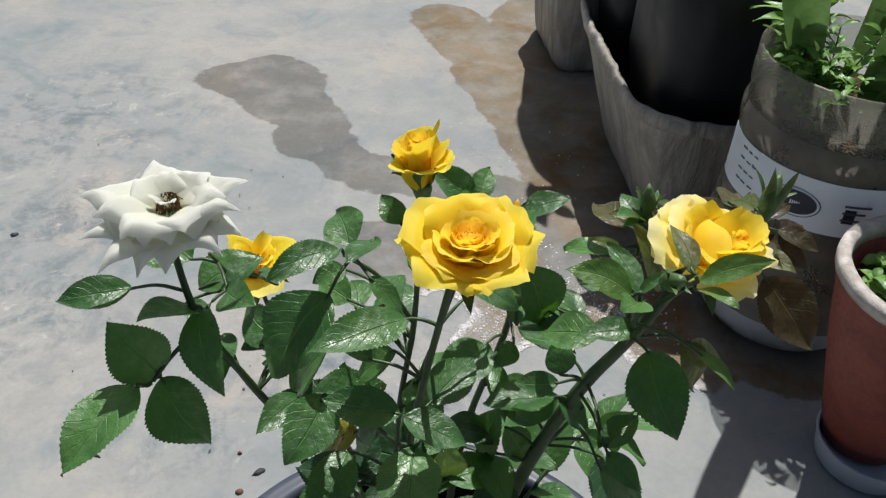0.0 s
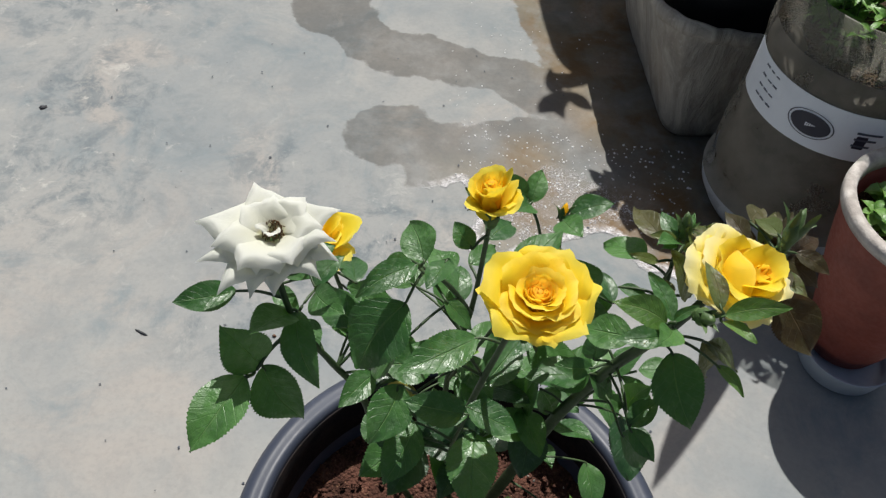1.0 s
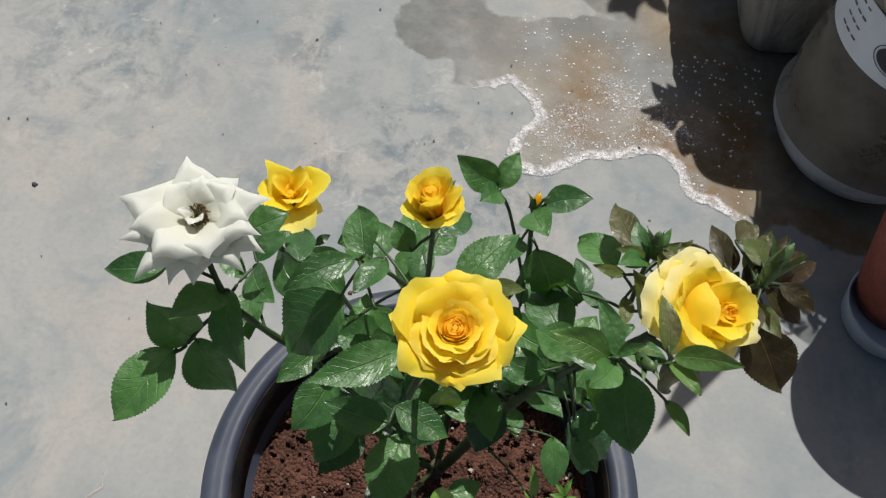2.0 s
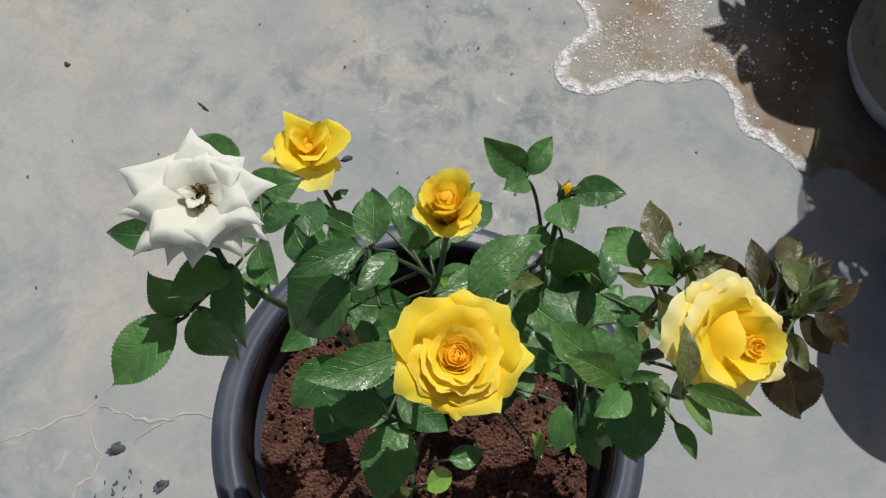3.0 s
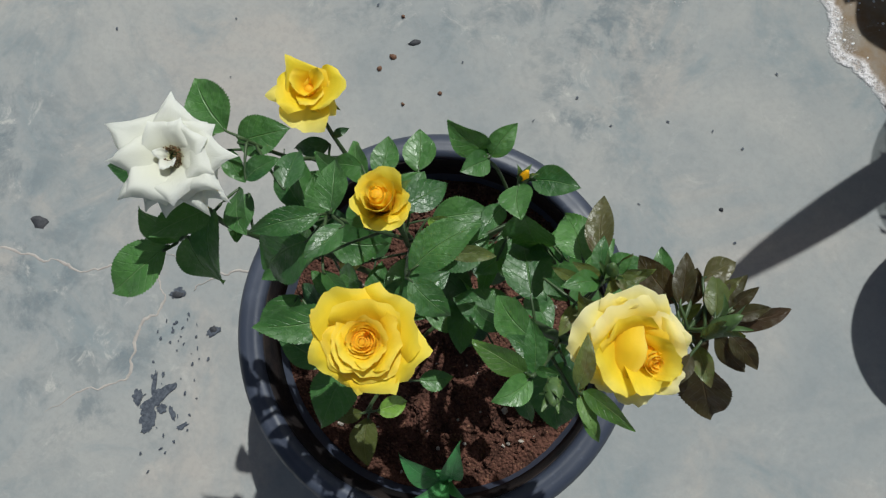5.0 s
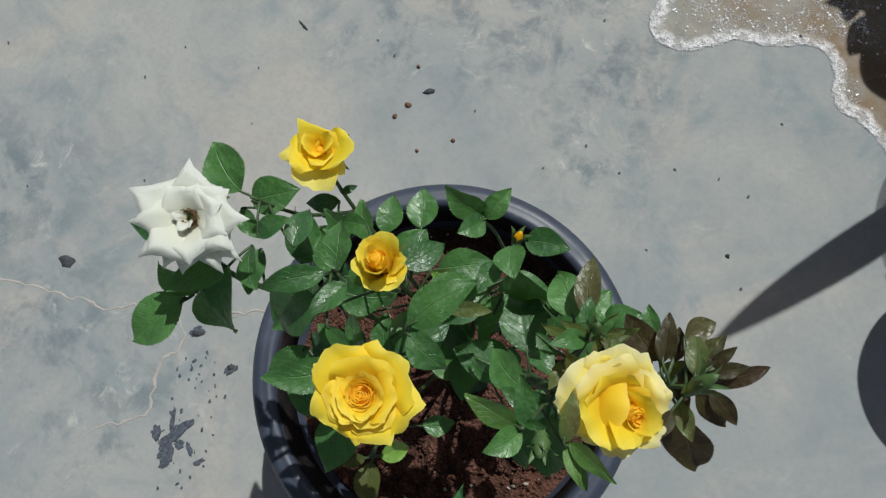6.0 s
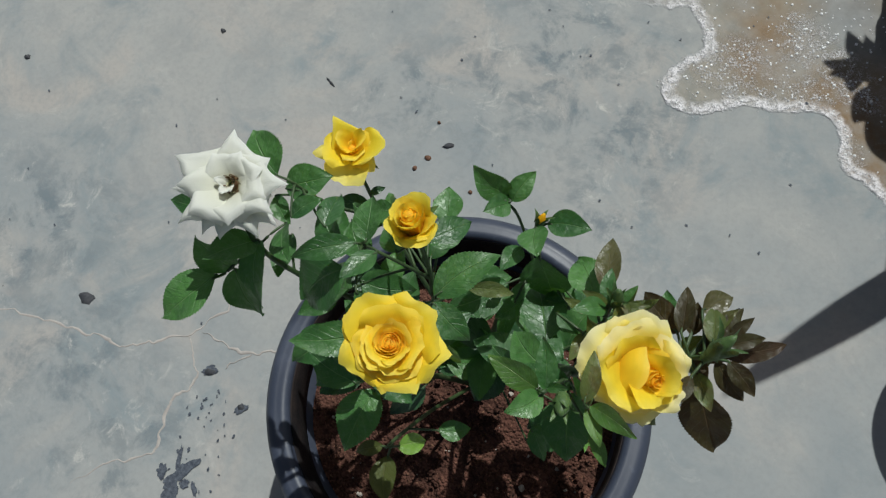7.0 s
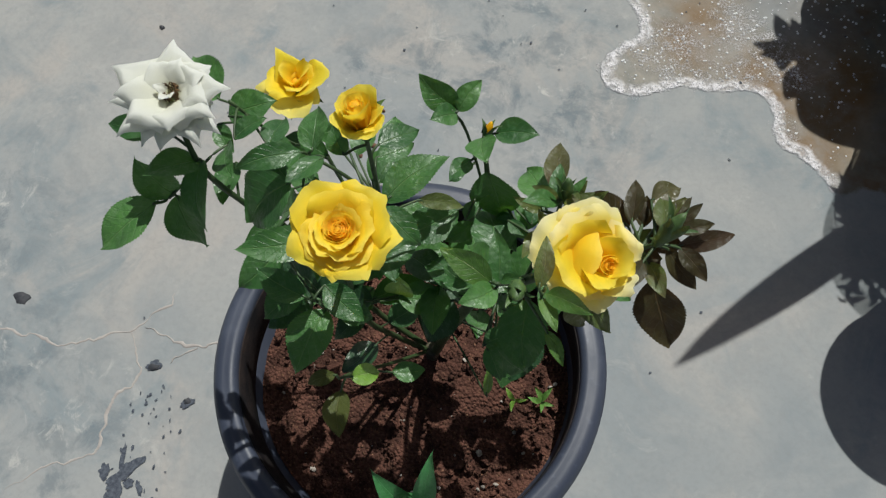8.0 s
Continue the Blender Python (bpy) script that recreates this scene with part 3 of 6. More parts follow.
tagged(new("soil_crumbs", pebble_heap("soil_crumbs", 620, in_pot, 0.0042, soil_red, 5)), "small red-brown soil crumbs lying on the potting soil", "soil", kind="stuff")
tagged(new("soil_clods", pebble_heap("soil_clods", 70, in_pot, 0.0085, soil_red, 15)), "larger red-brown clods lying on the potting soil", "soil", kind="stuff")
tagged(new("soil_grit", pebble_heap("soil_grit", 70, in_pot, 0.0026, stone_pale, 6)), "pale grit and bark flecks lying on the potting soil", "grit", kind="stuff")


def single_stone(name, x, y, z, r, material, label, seed, flat=0.6):
    me = pebble_heap(name, 1, lambda rng: (0, 0, 0), r, material, seed)
    ob = tagged(new(name, me), label, "stone")
    ob.location = (x, y, z)
    return ob


single_stone("pebble", 0.085, -0.035, POT_SOIL + 0.003, 0.010, stone_pale, "pale beige pebble lying on the red soil", 3)
single_stone("pebble", 0.102, -0.058, POT_SOIL + 0.003, 0.008, stone_pale, "small pale pebble beside the pot's inner wall", 8)
single_stone("pebble", -0.075, 0.012, POT_SOIL + 0.003, 0.009, stone_pale, "tan pebble half sunk in the red soil", 12)

# ---- the rose bush ----
bush = thing("rose_bush", "small bushy rose with yellow and white blooms in a black pot", "rose bush", (0.004, 0.022, POT_SOIL))
HOME = Vector((0.004, 0.022, POT_SOIL))
STEMS = []


def stem(points, r0, r1, material=stem_green, bumps=0.12, name="stem"):
    line = smooth_line(points)
    STEMS.append(line)
    part(name, tube(name, [p - HOME for p in line], r0, r1, material, 8, bumps), bush)
    return line


LEAF_NO = [0]


def rose_leaf(base, tip, ratio, material, up=(0, -0.35, 1), fold=0.22):
    LEAF_NO[0] += 1
    b, t = Vector(base), Vector(tip)
    me = blade("leaf", b, t, ratio, material, up, fold, 0.07, 0.042, 46, seed=LEAF_NO[0])
    part("leaf", me, bush, at=b - HOME)
    # its stalk runs to the nearest stem
    best, spot = 9.0, None
    for line in STEMS:
        for p in line:
            d = (p - b).length + 0.35 * max(0.0, p.z - b.z)
            if d < best:
                best, spot = d, p
    if spot is not None and 0.002 < best < 0.09:
        run = (b - spot)
        mid = spot + run * 0.5 + Vector((0, 0, 0.1 * run.length))
        line = smooth_line([spot, mid, b, b + (t - b) * 0.12], 4)
        part("leaf_stalk", tube("leaf_stalk", [p - HOME for p in line], 0.0009, 0.0006, stem_green, 5), bush)


# woody crown and canes
stem([(0.004, 0.022, 0.155), (0.005, 0.022, 0.18), (0.008, 0.02, 0.20)], 0.0075, 0.006, stem_wood, 0.5, "crown")
stem([(0.004, 0.022, 0.185), (-0.03, 0.016, 0.24), (-0.052, 0.008, 0.33), (-0.066, 0.003, 0.42), (-0.08, -0.006, 0.47), (-0.096, -0.008, 0.508), (-0.1075, 0.004, 0.545)], 0.0027, 0.0014)
stem([(0.006, 0.02, 0.185), (-0.012, 0.004, 0.26), (-0.014, -0.012, 0.36), (-0.006, -0.014, 0.46), (0.0095, -0.016, 0.558)], 0.0026, 0.0014)
stem([(0.004, 0.024, 0.185), (-0.016, 0.036, 0.28), (-0.02, 0.034, 0.4), (-0.012, 0.033, 0.48), (-0.0095, 0.0345, 0.553)], 0.0024, 0.0012)
stem([(-0.016, 0.036, 0.28), (-0.05, 0.05, 0.35), (-0.084, 0.064, 0.41), (-0.102, 0.075, 0.457)], 0.0018, 0.0012)
stem([(0.006, 0.024, 0.185), (0.008, 0.055, 0.30), (0.016, 0.068, 0.372), (0.033, 0.075, 0.448), (0.03, 0.08, 0.506)], 0.003, 0.0013)
stem([(0.008, 0.02, 0.18), (0.03, 0.022, 0.30), (0.05, 0.026, 0.392), (0.068, 0.027, 0.45), (0.084, 0.027, 0.484), (0.096, 0.03, 0.508), (0.107, 0.036, 0.528)], 0.0044, 0.0022)
stem([(0.084, 0.027, 0.484), (0.083, 0.014, 0.512), (0.08, 0.003, 0.536)], 0.0014, 0.001)
stem([(0.096, 0.03, 0.508), (0.1, 0.016, 0.53), (0.101, 0.007, 0.541)], 0.0013, 0.001)
stem([(0.096, 0.03, 0.508), (0.118, 0.05, 0.515), (0.134, 0.058, 0.528), (0.137, 0.06, 0.54)], 0.0015, 0.001)
stem([(0.084, 0.027, 0.484), (0.086, 0.05, 0.51), (0.086, 0.06, 0.536)], 0.0014, 0.001)
stem([(0.004, 0.02, 0.185), (0.0, -0.02, 0.28), (0.008, -0.05, 0.39), (0.012, -0.062, 0.432)], 0.0018, 0.0009)
stem([(-0.096, -0.01, 0.505), (-0.106, -0.02, 0.496), (-0.111, -0.03, 0.491), (-0.112, -0.037, 0.498)], 0.0011, 0.0008)
stem([(-0.012, 0.031, 0.48), (-0.026, 0.024, 0.512), (-0.04, 0.02, 0.526)], 0.0012, 0.0008)
stem([(-0.014, -0.012, 0.36), (-0.012, -0.028, 0.44), (-0.008, -0.04, 0.495)], 0.0013, 0.0008)
stem([(-0.02, 0.034, 0.4), (-0.004, 0.02, 0.47), (0.007, 0.013, 0.518)], 0.0013, 0.0008)
stem([(0.033, 0.075, 0.448), (0.018, 0.082, 0.5), (0.009, 0.082, 0.517)], 0.001, 0.0008)
stem([(0.05, 0.026, 0.392), (0.064, 0.028, 0.42), (0.072, 0.028, 0.438)], 0.0012, 0.0008)
stem([(-0.082, 0.062, 0.41), (-0.09, 0.04, 0.47), (-0.105, 0.032, 0.51)], 0.0013, 0.0009)

rose_leaf((0.010, 0.086, 0.514), (-0.012, 0.086, 0.531), 0.60, leaf_green)
rose_leaf((0.012, 0.084, 0.515), (0.016, 0.103, 0.522), 0.60, leaf_green)
rose_leaf((0.012, 0.083, 0.514), (0.004, 0.069, 0.523), 0.70, leaf_green)
rose_leaf((0.034, 0.085, 0.508), (0.057, 0.091, 0.516), 0.60, leaf_green)
rose_leaf((0.030, 0.080, 0.509), (0.040, 0.064, 0.516), 0.85, leaf_green)
rose_leaf((0.037, 0.072, 0.487), (0.050, 0.066, 0.455), 0.85, leaf_green)
rose_leaf((0.008, 0.017, 0.525), (0.027, 0.051, 0.533), 0.50, leaf_green)
rose_leaf((0.010, 0.013, 0.527), (0.034, 0.008, 0.516), 0.60, leaf_green)
rose_leaf((0.028, 0.069, 0.498), (0.026, 0.050, 0.505), 0.55, leaf_green)
rose_leaf((0.015, 0.034, 0.500), (0.036, 0.046, 0.490), 0.35, leaf_young)
rose_leaf((-0.009, 0.040, 0.531), (0.002, 0.061, 0.522), 0.60, leaf_green)
rose_leaf((-0.016, 0.023, 0.543), (-0.026, 0.031, 0.551), 0.75, leaf_green)
rose_leaf((-0.041, 0.018, 0.531), (-0.066, -0.006, 0.531), 0.40, leaf_green)
rose_leaf((-0.038, 0.022, 0.529), (-0.049, 0.045, 0.530), 0.75, leaf_green)
rose_leaf((-0.027, 0.019, 0.537), (-0.034, -0.003, 0.542), 0.55, leaf_green)
rose_leaf((-0.113, 0.031, 0.488), (-0.089, 0.050, 0.496), 0.70, leaf_green)
rose_leaf((-0.114, 0.032, 0.505), (-0.143, 0.048, 0.505), 0.85, leaf_green)
rose_leaf((-0.092, 0.016, 0.504), (-0.080, 0.033, 0.510), 0.55, leaf_green)
rose_leaf((-0.072, 0.021, 0.505), (-0.079, 0.043, 0.495), 0.60, leaf_green)
rose_leaf((-0.090, 0.010, 0.509), (-0.071, -0.008, 0.519), 0.60, leaf_green)
rose_leaf((-0.109, -0.025, 0.491), (-0.126, -0.023, 0.517), 0.80, leaf_green)
rose_leaf((-0.109, -0.025, 0.489), (-0.087, -0.038, 0.466), 0.75, leaf_green)
rose_leaf((-0.114, -0.034, 0.493), (-0.131, -0.071, 0.482), 0.66, leaf_green)
rose_leaf((-0.095, -0.006, 0.513), (-0.078, -0.035, 0.494), 0.45, leaf_green)
rose_leaf((-0.125, -0.002, 0.516), (-0.153, -0.013, 0.515), 0.50, leaf_green)
rose_leaf((-0.097, -0.006, 0.511), (-0.108, -0.032, 0.528), 0.60, leaf_green)
rose_leaf((-0.008, -0.016, 0.528), (-0.041, -0.042, 0.531), 0.42, leaf_green)
rose_leaf((-0.041, -0.022, 0.486), (-0.052, -0.050, 0.475), 0.70, leaf_green)
rose_leaf((-0.007, -0.041, 0.502), (-0.037, -0.041, 0.506), 0.55, leaf_green)
rose_leaf((-0.002, -0.038, 0.479), (0.001, -0.075, 0.473), 0.66, leaf_green)
rose_leaf((-0.008, -0.028, 0.485), (0.019, -0.033, 0.477), 0.60, leaf_green)
rose_leaf((0.024, -0.036, 0.370), (0.041, -0.023, 0.365), 0.65, leaf_green)
rose_leaf((0.017, -0.058, 0.432), (0.028, -0.046, 0.420), 0.65, leaf_lime)
rose_leaf((0.013, -0.066, 0.417), (0.027, -0.090, 0.417), 0.62, leaf_olive)
rose_leaf((0.012, -0.062, 0.442), (-0.001, -0.074, 0.436), 0.50, leaf_olive)
rose_leaf((0.077, 0.003, 0.534), (0.050, 0.003, 0.544), 0.50, leaf_fresh)
rose_leaf((0.080, 0.005, 0.533), (0.067, 0.025, 0.542), 0.42, leaf_green)
rose_leaf((0.080, 0.002, 0.532), (0.070, -0.015, 0.542), 0.60, leaf_green)
rose_leaf((0.080, 0.006, 0.532), (0.090, 0.010, 0.542), 0.35, leaf_green)
rose_leaf((0.071, 0.019, 0.496), (0.047, 0.030, 0.483), 0.65, leaf_green)
rose_leaf((0.099, 0.008, 0.544), (0.091, 0.030, 0.550), 0.38, leaf_young)
rose_leaf((0.102, 0.009, 0.539), (0.126, 0.005, 0.556), 0.35, leaf_fresh)
rose_leaf((0.101, 0.007, 0.537), (0.115, -0.005, 0.540), 0.40, leaf_fresh)
rose_leaf((0.108, 0.002, 0.508), (0.123, -0.008, 0.499), 0.35, leaf_fresh)
rose_leaf((0.081, 0.065, 0.522), (0.069, 0.094, 0.512), 0.42, leaf_copper)
rose_leaf((0.075, 0.063, 0.505), (0.056, 0.081, 0.492), 0.75, leaf_green)
rose_leaf((0.079, 0.053, 0.518), (0.063, 0.051, 0.523), 0.35, leaf_young)
rose_leaf((0.120, 0.064, 0.522), (0.096, 0.077, 0.513), 0.55, leaf_bronze)
rose_leaf((0.121, 0.063, 0.530), (0.113, 0.086, 0.527), 0.42, leaf_bronze)
rose_leaf((0.124, 0.078, 0.530), (0.133, 0.093, 0.526), 0.70, leaf_copper)
rose_leaf((0.135, 0.065, 0.537), (0.128, 0.083, 0.528), 0.50, leaf_young)
rose_leaf((0.144, 0.066, 0.522), (0.167, 0.089, 0.514), 0.32, leaf_bronze)
rose_leaf((0.141, 0.061, 0.526), (0.162, 0.054, 0.514), 0.42, leaf_bronze)
rose_leaf((0.142, 0.048, 0.513), (0.165, 0.030, 0.489), 0.68, leaf_bronze)
rose_leaf((0.134, 0.046, 0.536), (0.134, 0.030, 0.536), 0.50, leaf_bronze)
rose_leaf((0.093, 0.065, 0.516), (0.104, 0.071, 0.533), 0.35, leaf_young)
rose_leaf((0.092, 0.065, 0.520), (0.092, 0.073, 0.530), 0.40, leaf_young)
rose_leaf((0.092, 0.017, 0.491), (0.106, -0.013, 0.470), 0.70, leaf_green)
rose_leaf((0.057, 0.018, 0.464), (0.037, 0.020, 0.459), 0.60, leaf_green)
rose_leaf((0.058, 0.024, 0.463), (0.054, 0.034, 0.476), 0.85, leaf_green)
rose_leaf((0.078, -0.008, 0.455), (0.093, 0.007, 0.460), 0.60, leaf_green)
rose_leaf((0.080, -0.007, 0.450), (0.095, -0.019, 0.440), 0.50, leaf_green)
rose_leaf((0.036, 0.024, 0.380), (0.033, -0.006, 0.365), 0.75, leaf_shaded)
rose_leaf((-0.044, 0.005, 0.517), (-0.063, -0.018, 0.488), 0.80, leaf_green)
rose_leaf((-0.025, -0.003, 0.536), (-0.011, -0.009, 0.523), 0.45, leaf_green)
rose_leaf((0.078, 0.026, 0.335), (0.087, -0.001, 0.320), 0.62, leaf_green)
rose_leaf((-0.045, 0.047, 0.475), (-0.064, 0.065, 0.470), 0.65, leaf_green)
rose_leaf((-0.044, 0.055, 0.462), (-0.052, 0.078, 0.460), 0.65, leaf_green)
rose_leaf((-0.027, 0.069, 0.460), (-0.039, 0.091, 0.455), 0.75, leaf_green)
rose_leaf((-0.018, 0.054, 0.410), (-0.003, 0.058, 0.400), 0.65, leaf_lime)
rose_leaf((0.063, 0.062, 0.460), (0.047, 0.056, 0.455), 0.60, leaf_green)
rose_leaf((0.036, 0.054, 0.450), (0.028, 0.036, 0.450), 0.60, leaf_green)
rose_leaf((-0.087, 0.061, 0.435), (-0.106, 0.049, 0.430), 0.55, leaf_shaded)
rose_leaf((-0.088, 0.066, 0.435), (-0.082, 0.075, 0.435), 0.50, leaf_shaded)
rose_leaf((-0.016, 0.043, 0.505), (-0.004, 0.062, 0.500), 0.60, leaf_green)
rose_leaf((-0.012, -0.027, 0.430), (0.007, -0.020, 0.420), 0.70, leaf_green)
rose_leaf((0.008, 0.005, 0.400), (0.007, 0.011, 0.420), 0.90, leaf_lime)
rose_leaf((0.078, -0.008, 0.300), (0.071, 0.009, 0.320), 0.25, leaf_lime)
rose_leaf((0.087, 0.028, 0.400), (0.095, -0.006, 0.385), 0.75, leaf_shaded)
rose_leaf((-0.047, 0.052, 0.490), (-0.063, 0.046, 0.485), 0.70, leaf_green)
rose_leaf((0.026, 0.059, 0.430), (0.035, 0.028, 0.420), 0.35, leaf_green)
rose_leaf((-0.117, 0.025, 0.485), (-0.101, 0.015, 0.480), 0.60, leaf_green)
# leaves lower down and further back
rose_leaf((0.090, 0.060, 0.539), (0.098, 0.054, 0.542), 0.40, leaf_young)
rose_leaf((0.086, 0.019, 0.502), (0.061, 0.014, 0.500), 0.50, leaf_green)
rose_leaf((0.023, 0.030, 0.391), (0.031, 0.030, 0.428), 0.60, leaf_green)
rose_leaf((0.036, 0.030, 0.414), (0.048, 0.030, 0.388), 0.60, leaf_green)
rose_leaf((0.059, 0.025, 0.447), (0.040, 0.025, 0.428), 0.60, leaf_green)
rose_leaf((0.059, 0.025, 0.446), (0.076, 0.025, 0.425), 0.55, leaf_green)
rose_leaf((0.089, 0.030, 0.407), (0.096, 0.030, 0.436), 0.60, leaf_green)
rose_leaf((0.086, 0.030, 0.408), (0.073, 0.030, 0.418), 0.55, leaf_green)
rose_leaf((0.112, 0.030, 0.486), (0.136, 0.030, 0.462), 0.40, leaf_young)
rose_leaf((0.110, 0.030, 0.487), (0.121, 0.030, 0.455), 0.50, leaf_olive)
rose_leaf((-0.041, -0.000, 0.496), (-0.062, 0.000, 0.460), 0.70, leaf_green)
rose_leaf((-0.016, 0.000, 0.493), (-0.033, 0.000, 0.473), 0.60, leaf_green)
rose_leaf((-0.036, 0.010, 0.424), (-0.057, 0.010, 0.400), 0.60, leaf_spotted)
rose_leaf((0.099, 0.045, 0.503), (0.080, 0.045, 0.538), 0.42, leaf_young)
rose_leaf((0.063, 0.047, 0.500), (0.078, 0.043, 0.500), 0.50, leaf_green)
rose_leaf((0.036, 0.047, 0.470), (0.037, 0.061, 0.470), 0.60, leaf_green)
rose_leaf((0.081, 0.041, 0.520), (0.082, 0.025, 0.520), 0.45, leaf_young)
rose_leaf((0.092, 0.061, 0.535), (0.090, 0.049, 0.535), 0.45, leaf_young)
rose_leaf((0.080, 0.000, 0.430), (0.103, 0.000, 0.406), 0.60, leaf_green)
rose_leaf((0.027, 0.023, 0.400), (0.040, -0.007, 0.400), 0.60, leaf_green)
rose_leaf((0.068, 0.066, 0.460), (0.059, 0.088, 0.460), 0.50, leaf_green)
rose_leaf((-0.020, 0.043, 0.470), (-0.022, 0.069, 0.470), 0.60, leaf_green)
rose_leaf((-0.076, 0.015, 0.465), (-0.091, 0.044, 0.465), 0.55, leaf_green)
rose_leaf((-0.023, -0.013, 0.500), (-0.039, -0.007, 0.500), 0.55, leaf_green)
rose_leaf((-0.058, -0.003, 0.460), (-0.072, -0.026, 0.460), 0.55, leaf_green)
rose_leaf((-0.060, 0.047, 0.460), (-0.084, 0.050, 0.460), 0.60, leaf_green)
rose_leaf((0.116, 0.078, 0.490), (0.105, 0.091, 0.490), 0.60, leaf_green)
rose_leaf((0.019, 0.060, 0.480), (0.023, 0.071, 0.480), 0.60, leaf_green)
rose_leaf((0.052, 0.030, 0.420), (0.034, 0.034, 0.420), 0.60, leaf_green)
rose_leaf((-0.096, 0.011, 0.480), (-0.088, -0.015, 0.480), 0.60, leaf_green)
rose_leaf((-0.069, 0.019, 0.470), (-0.096, 0.042, 0.470), 0.55, leaf_green)
rose_leaf((-0.053, 0.022, 0.475), (-0.073, 0.038, 0.475), 0.75, leaf_green)
rose_leaf((-0.027, 0.045, 0.460), (-0.024, 0.070, 0.460), 0.80, leaf_green)
rose_leaf((0.065, 0.065, 0.450), (0.060, 0.088, 0.450), 0.70, leaf_green)

# smaller leaves along the canes, below the crown
filler = random.Random(77)
for line in STEMS[2:4] + STEMS[5:7]:
    inner = [p for p in line if 0.33 < p.z < 0.47]
    for k in range(3):
        if inner:
            p = filler.choice(inner)
            a = filler.uniform(0, 6.28)
            foot = p + Vector((math.cos(a), math.sin(a), 0.4)) * filler.uniform(0.006, 0.014)
            reach = Vector((math.cos(a), math.sin(a), filler.uniform(-0.35, 0.25))) * filler.uniform(0.026, 0.038)
            if (foot + reach).xy.length < 0.105:
                rose_leaf(foot, foot + reach, filler.uniform(0.52, 0.7), leaf_green, (0, -0.1, 1))
# the dense shaded leaves further in, some with the shade put into a darker green
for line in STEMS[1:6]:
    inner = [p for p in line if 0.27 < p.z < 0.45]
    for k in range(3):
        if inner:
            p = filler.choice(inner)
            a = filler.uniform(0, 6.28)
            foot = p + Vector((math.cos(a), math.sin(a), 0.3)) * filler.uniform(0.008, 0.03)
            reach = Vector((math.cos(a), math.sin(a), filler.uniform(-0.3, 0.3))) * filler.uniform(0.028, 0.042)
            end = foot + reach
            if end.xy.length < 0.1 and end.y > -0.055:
                rose_leaf(foot, end, filler.uniform(0.55, 0.72), leaf_green if k else leaf_shaded, (0, -0.1, 1))
# inner leaves, two in three in the green darkened for shade
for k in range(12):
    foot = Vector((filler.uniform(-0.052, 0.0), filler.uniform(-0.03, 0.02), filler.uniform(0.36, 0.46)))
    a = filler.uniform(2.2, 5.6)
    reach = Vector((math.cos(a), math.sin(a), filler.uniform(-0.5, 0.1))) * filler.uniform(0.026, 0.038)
    rose_leaf(foot, foot + reach, filler.uniform(0.55, 0.75), leaf_shaded if k % 3 else leaf_green, (0, -0.5, 1))
# leaves under the white bloom and the small one behind it
for k in range(4):
    foot = Vector((filler.uniform(-0.085, -0.045), filler.uniform(0.01, 0.042), filler.uniform(0.42, 0.46)))
    a = filler.uniform(0, 6.28)
    reach = Vector((math.cos(a), math.sin(a), filler.uniform(-0.3, 0.2))) * filler.uniform(0.022, 0.036)
    rose_leaf(foot, foot + reach, filler.uniform(0.52, 0.7), leaf_green, (0, -0.1, 1))
# crowded bronze shoots beside the pale bloom
for k in range(17):
    core = filler.choice((Vector((0.128, 0.06, 0.522)), Vector((0.138, 0.066, 0.528)), Vector((0.118, 0.052, 0.512))))
    a = filler.uniform(-0.9, 2.3)
    foot = core + Vector((math.cos(a), math.sin(a), 0)) * filler.uniform(0.002, 0.012)
    reach = Vector((math.cos(a), math.sin(a), filler.uniform(-0.5, 0.55))) * filler.uniform(0.010, 0.022)
    rose_leaf(foot, foot + reach, filler.uniform(0.36, 0.6), leaf_bronze if k % 3 else leaf_young, (0, -0.2, 1))
# young tips on the other side of it
for k in range(7):
    core = Vector((0.087, 0.056, 0.532))
    a = filler.uniform(0.4, 4.0)
    foot = core + Vector((math.cos(a), math.sin(a), 0)) * filler.uniform(0.001, 0.006)
    reach = Vector((math.cos(a), math.sin(a), filler.uniform(-0.2, 0.8))) * filler.uniform(0.009, 0.019)
    rose_leaf(foot, foot + reach, filler.uniform(0.3, 0.5), leaf_young if k % 2 else leaf_green, (0, -0.2, 1))

# the low, shaded leaves at the back, on a side shoot of the thick cane
stem([(0.03, 0.022, 0.30), (0.055, 0.05, 0.33), (0.08, 0.078, 0.35), (0.108, 0.088, 0.358)], 0.0014, 0.0009)
for foot, tip, ratio in (((0.062, 0.058, 0.336), (0.056, 0.088, 0.345), 0.62), ((0.066, 0.062, 0.338), (0.072, 0.102, 0.362), 0.66), ((0.078, 0.078, 0.35), (0.088, 0.110, 0.352), 0.7), ((0.082, 0.078, 0.35), (0.096, 0.052, 0.338), 0.66),
                         ((0.094, 0.083, 0.354), (0.112, 0.104, 0.366), 0.72), ((0.098, 0.084, 0.354), (0.122, 0.068, 0.346), 0.66), ((0.109, 0.089, 0.358), (0.138, 0.088, 0.358), 0.66), ((0.056, 0.051, 0.332), (0.082, 0.036, 0.345), 0.62), ((0.045, 0.04, 0.322), (0.056, 0.018, 0.335), 0.66)):
    rose_leaf(foot, tip, ratio, leaf_green, (0, 0.3, 1))


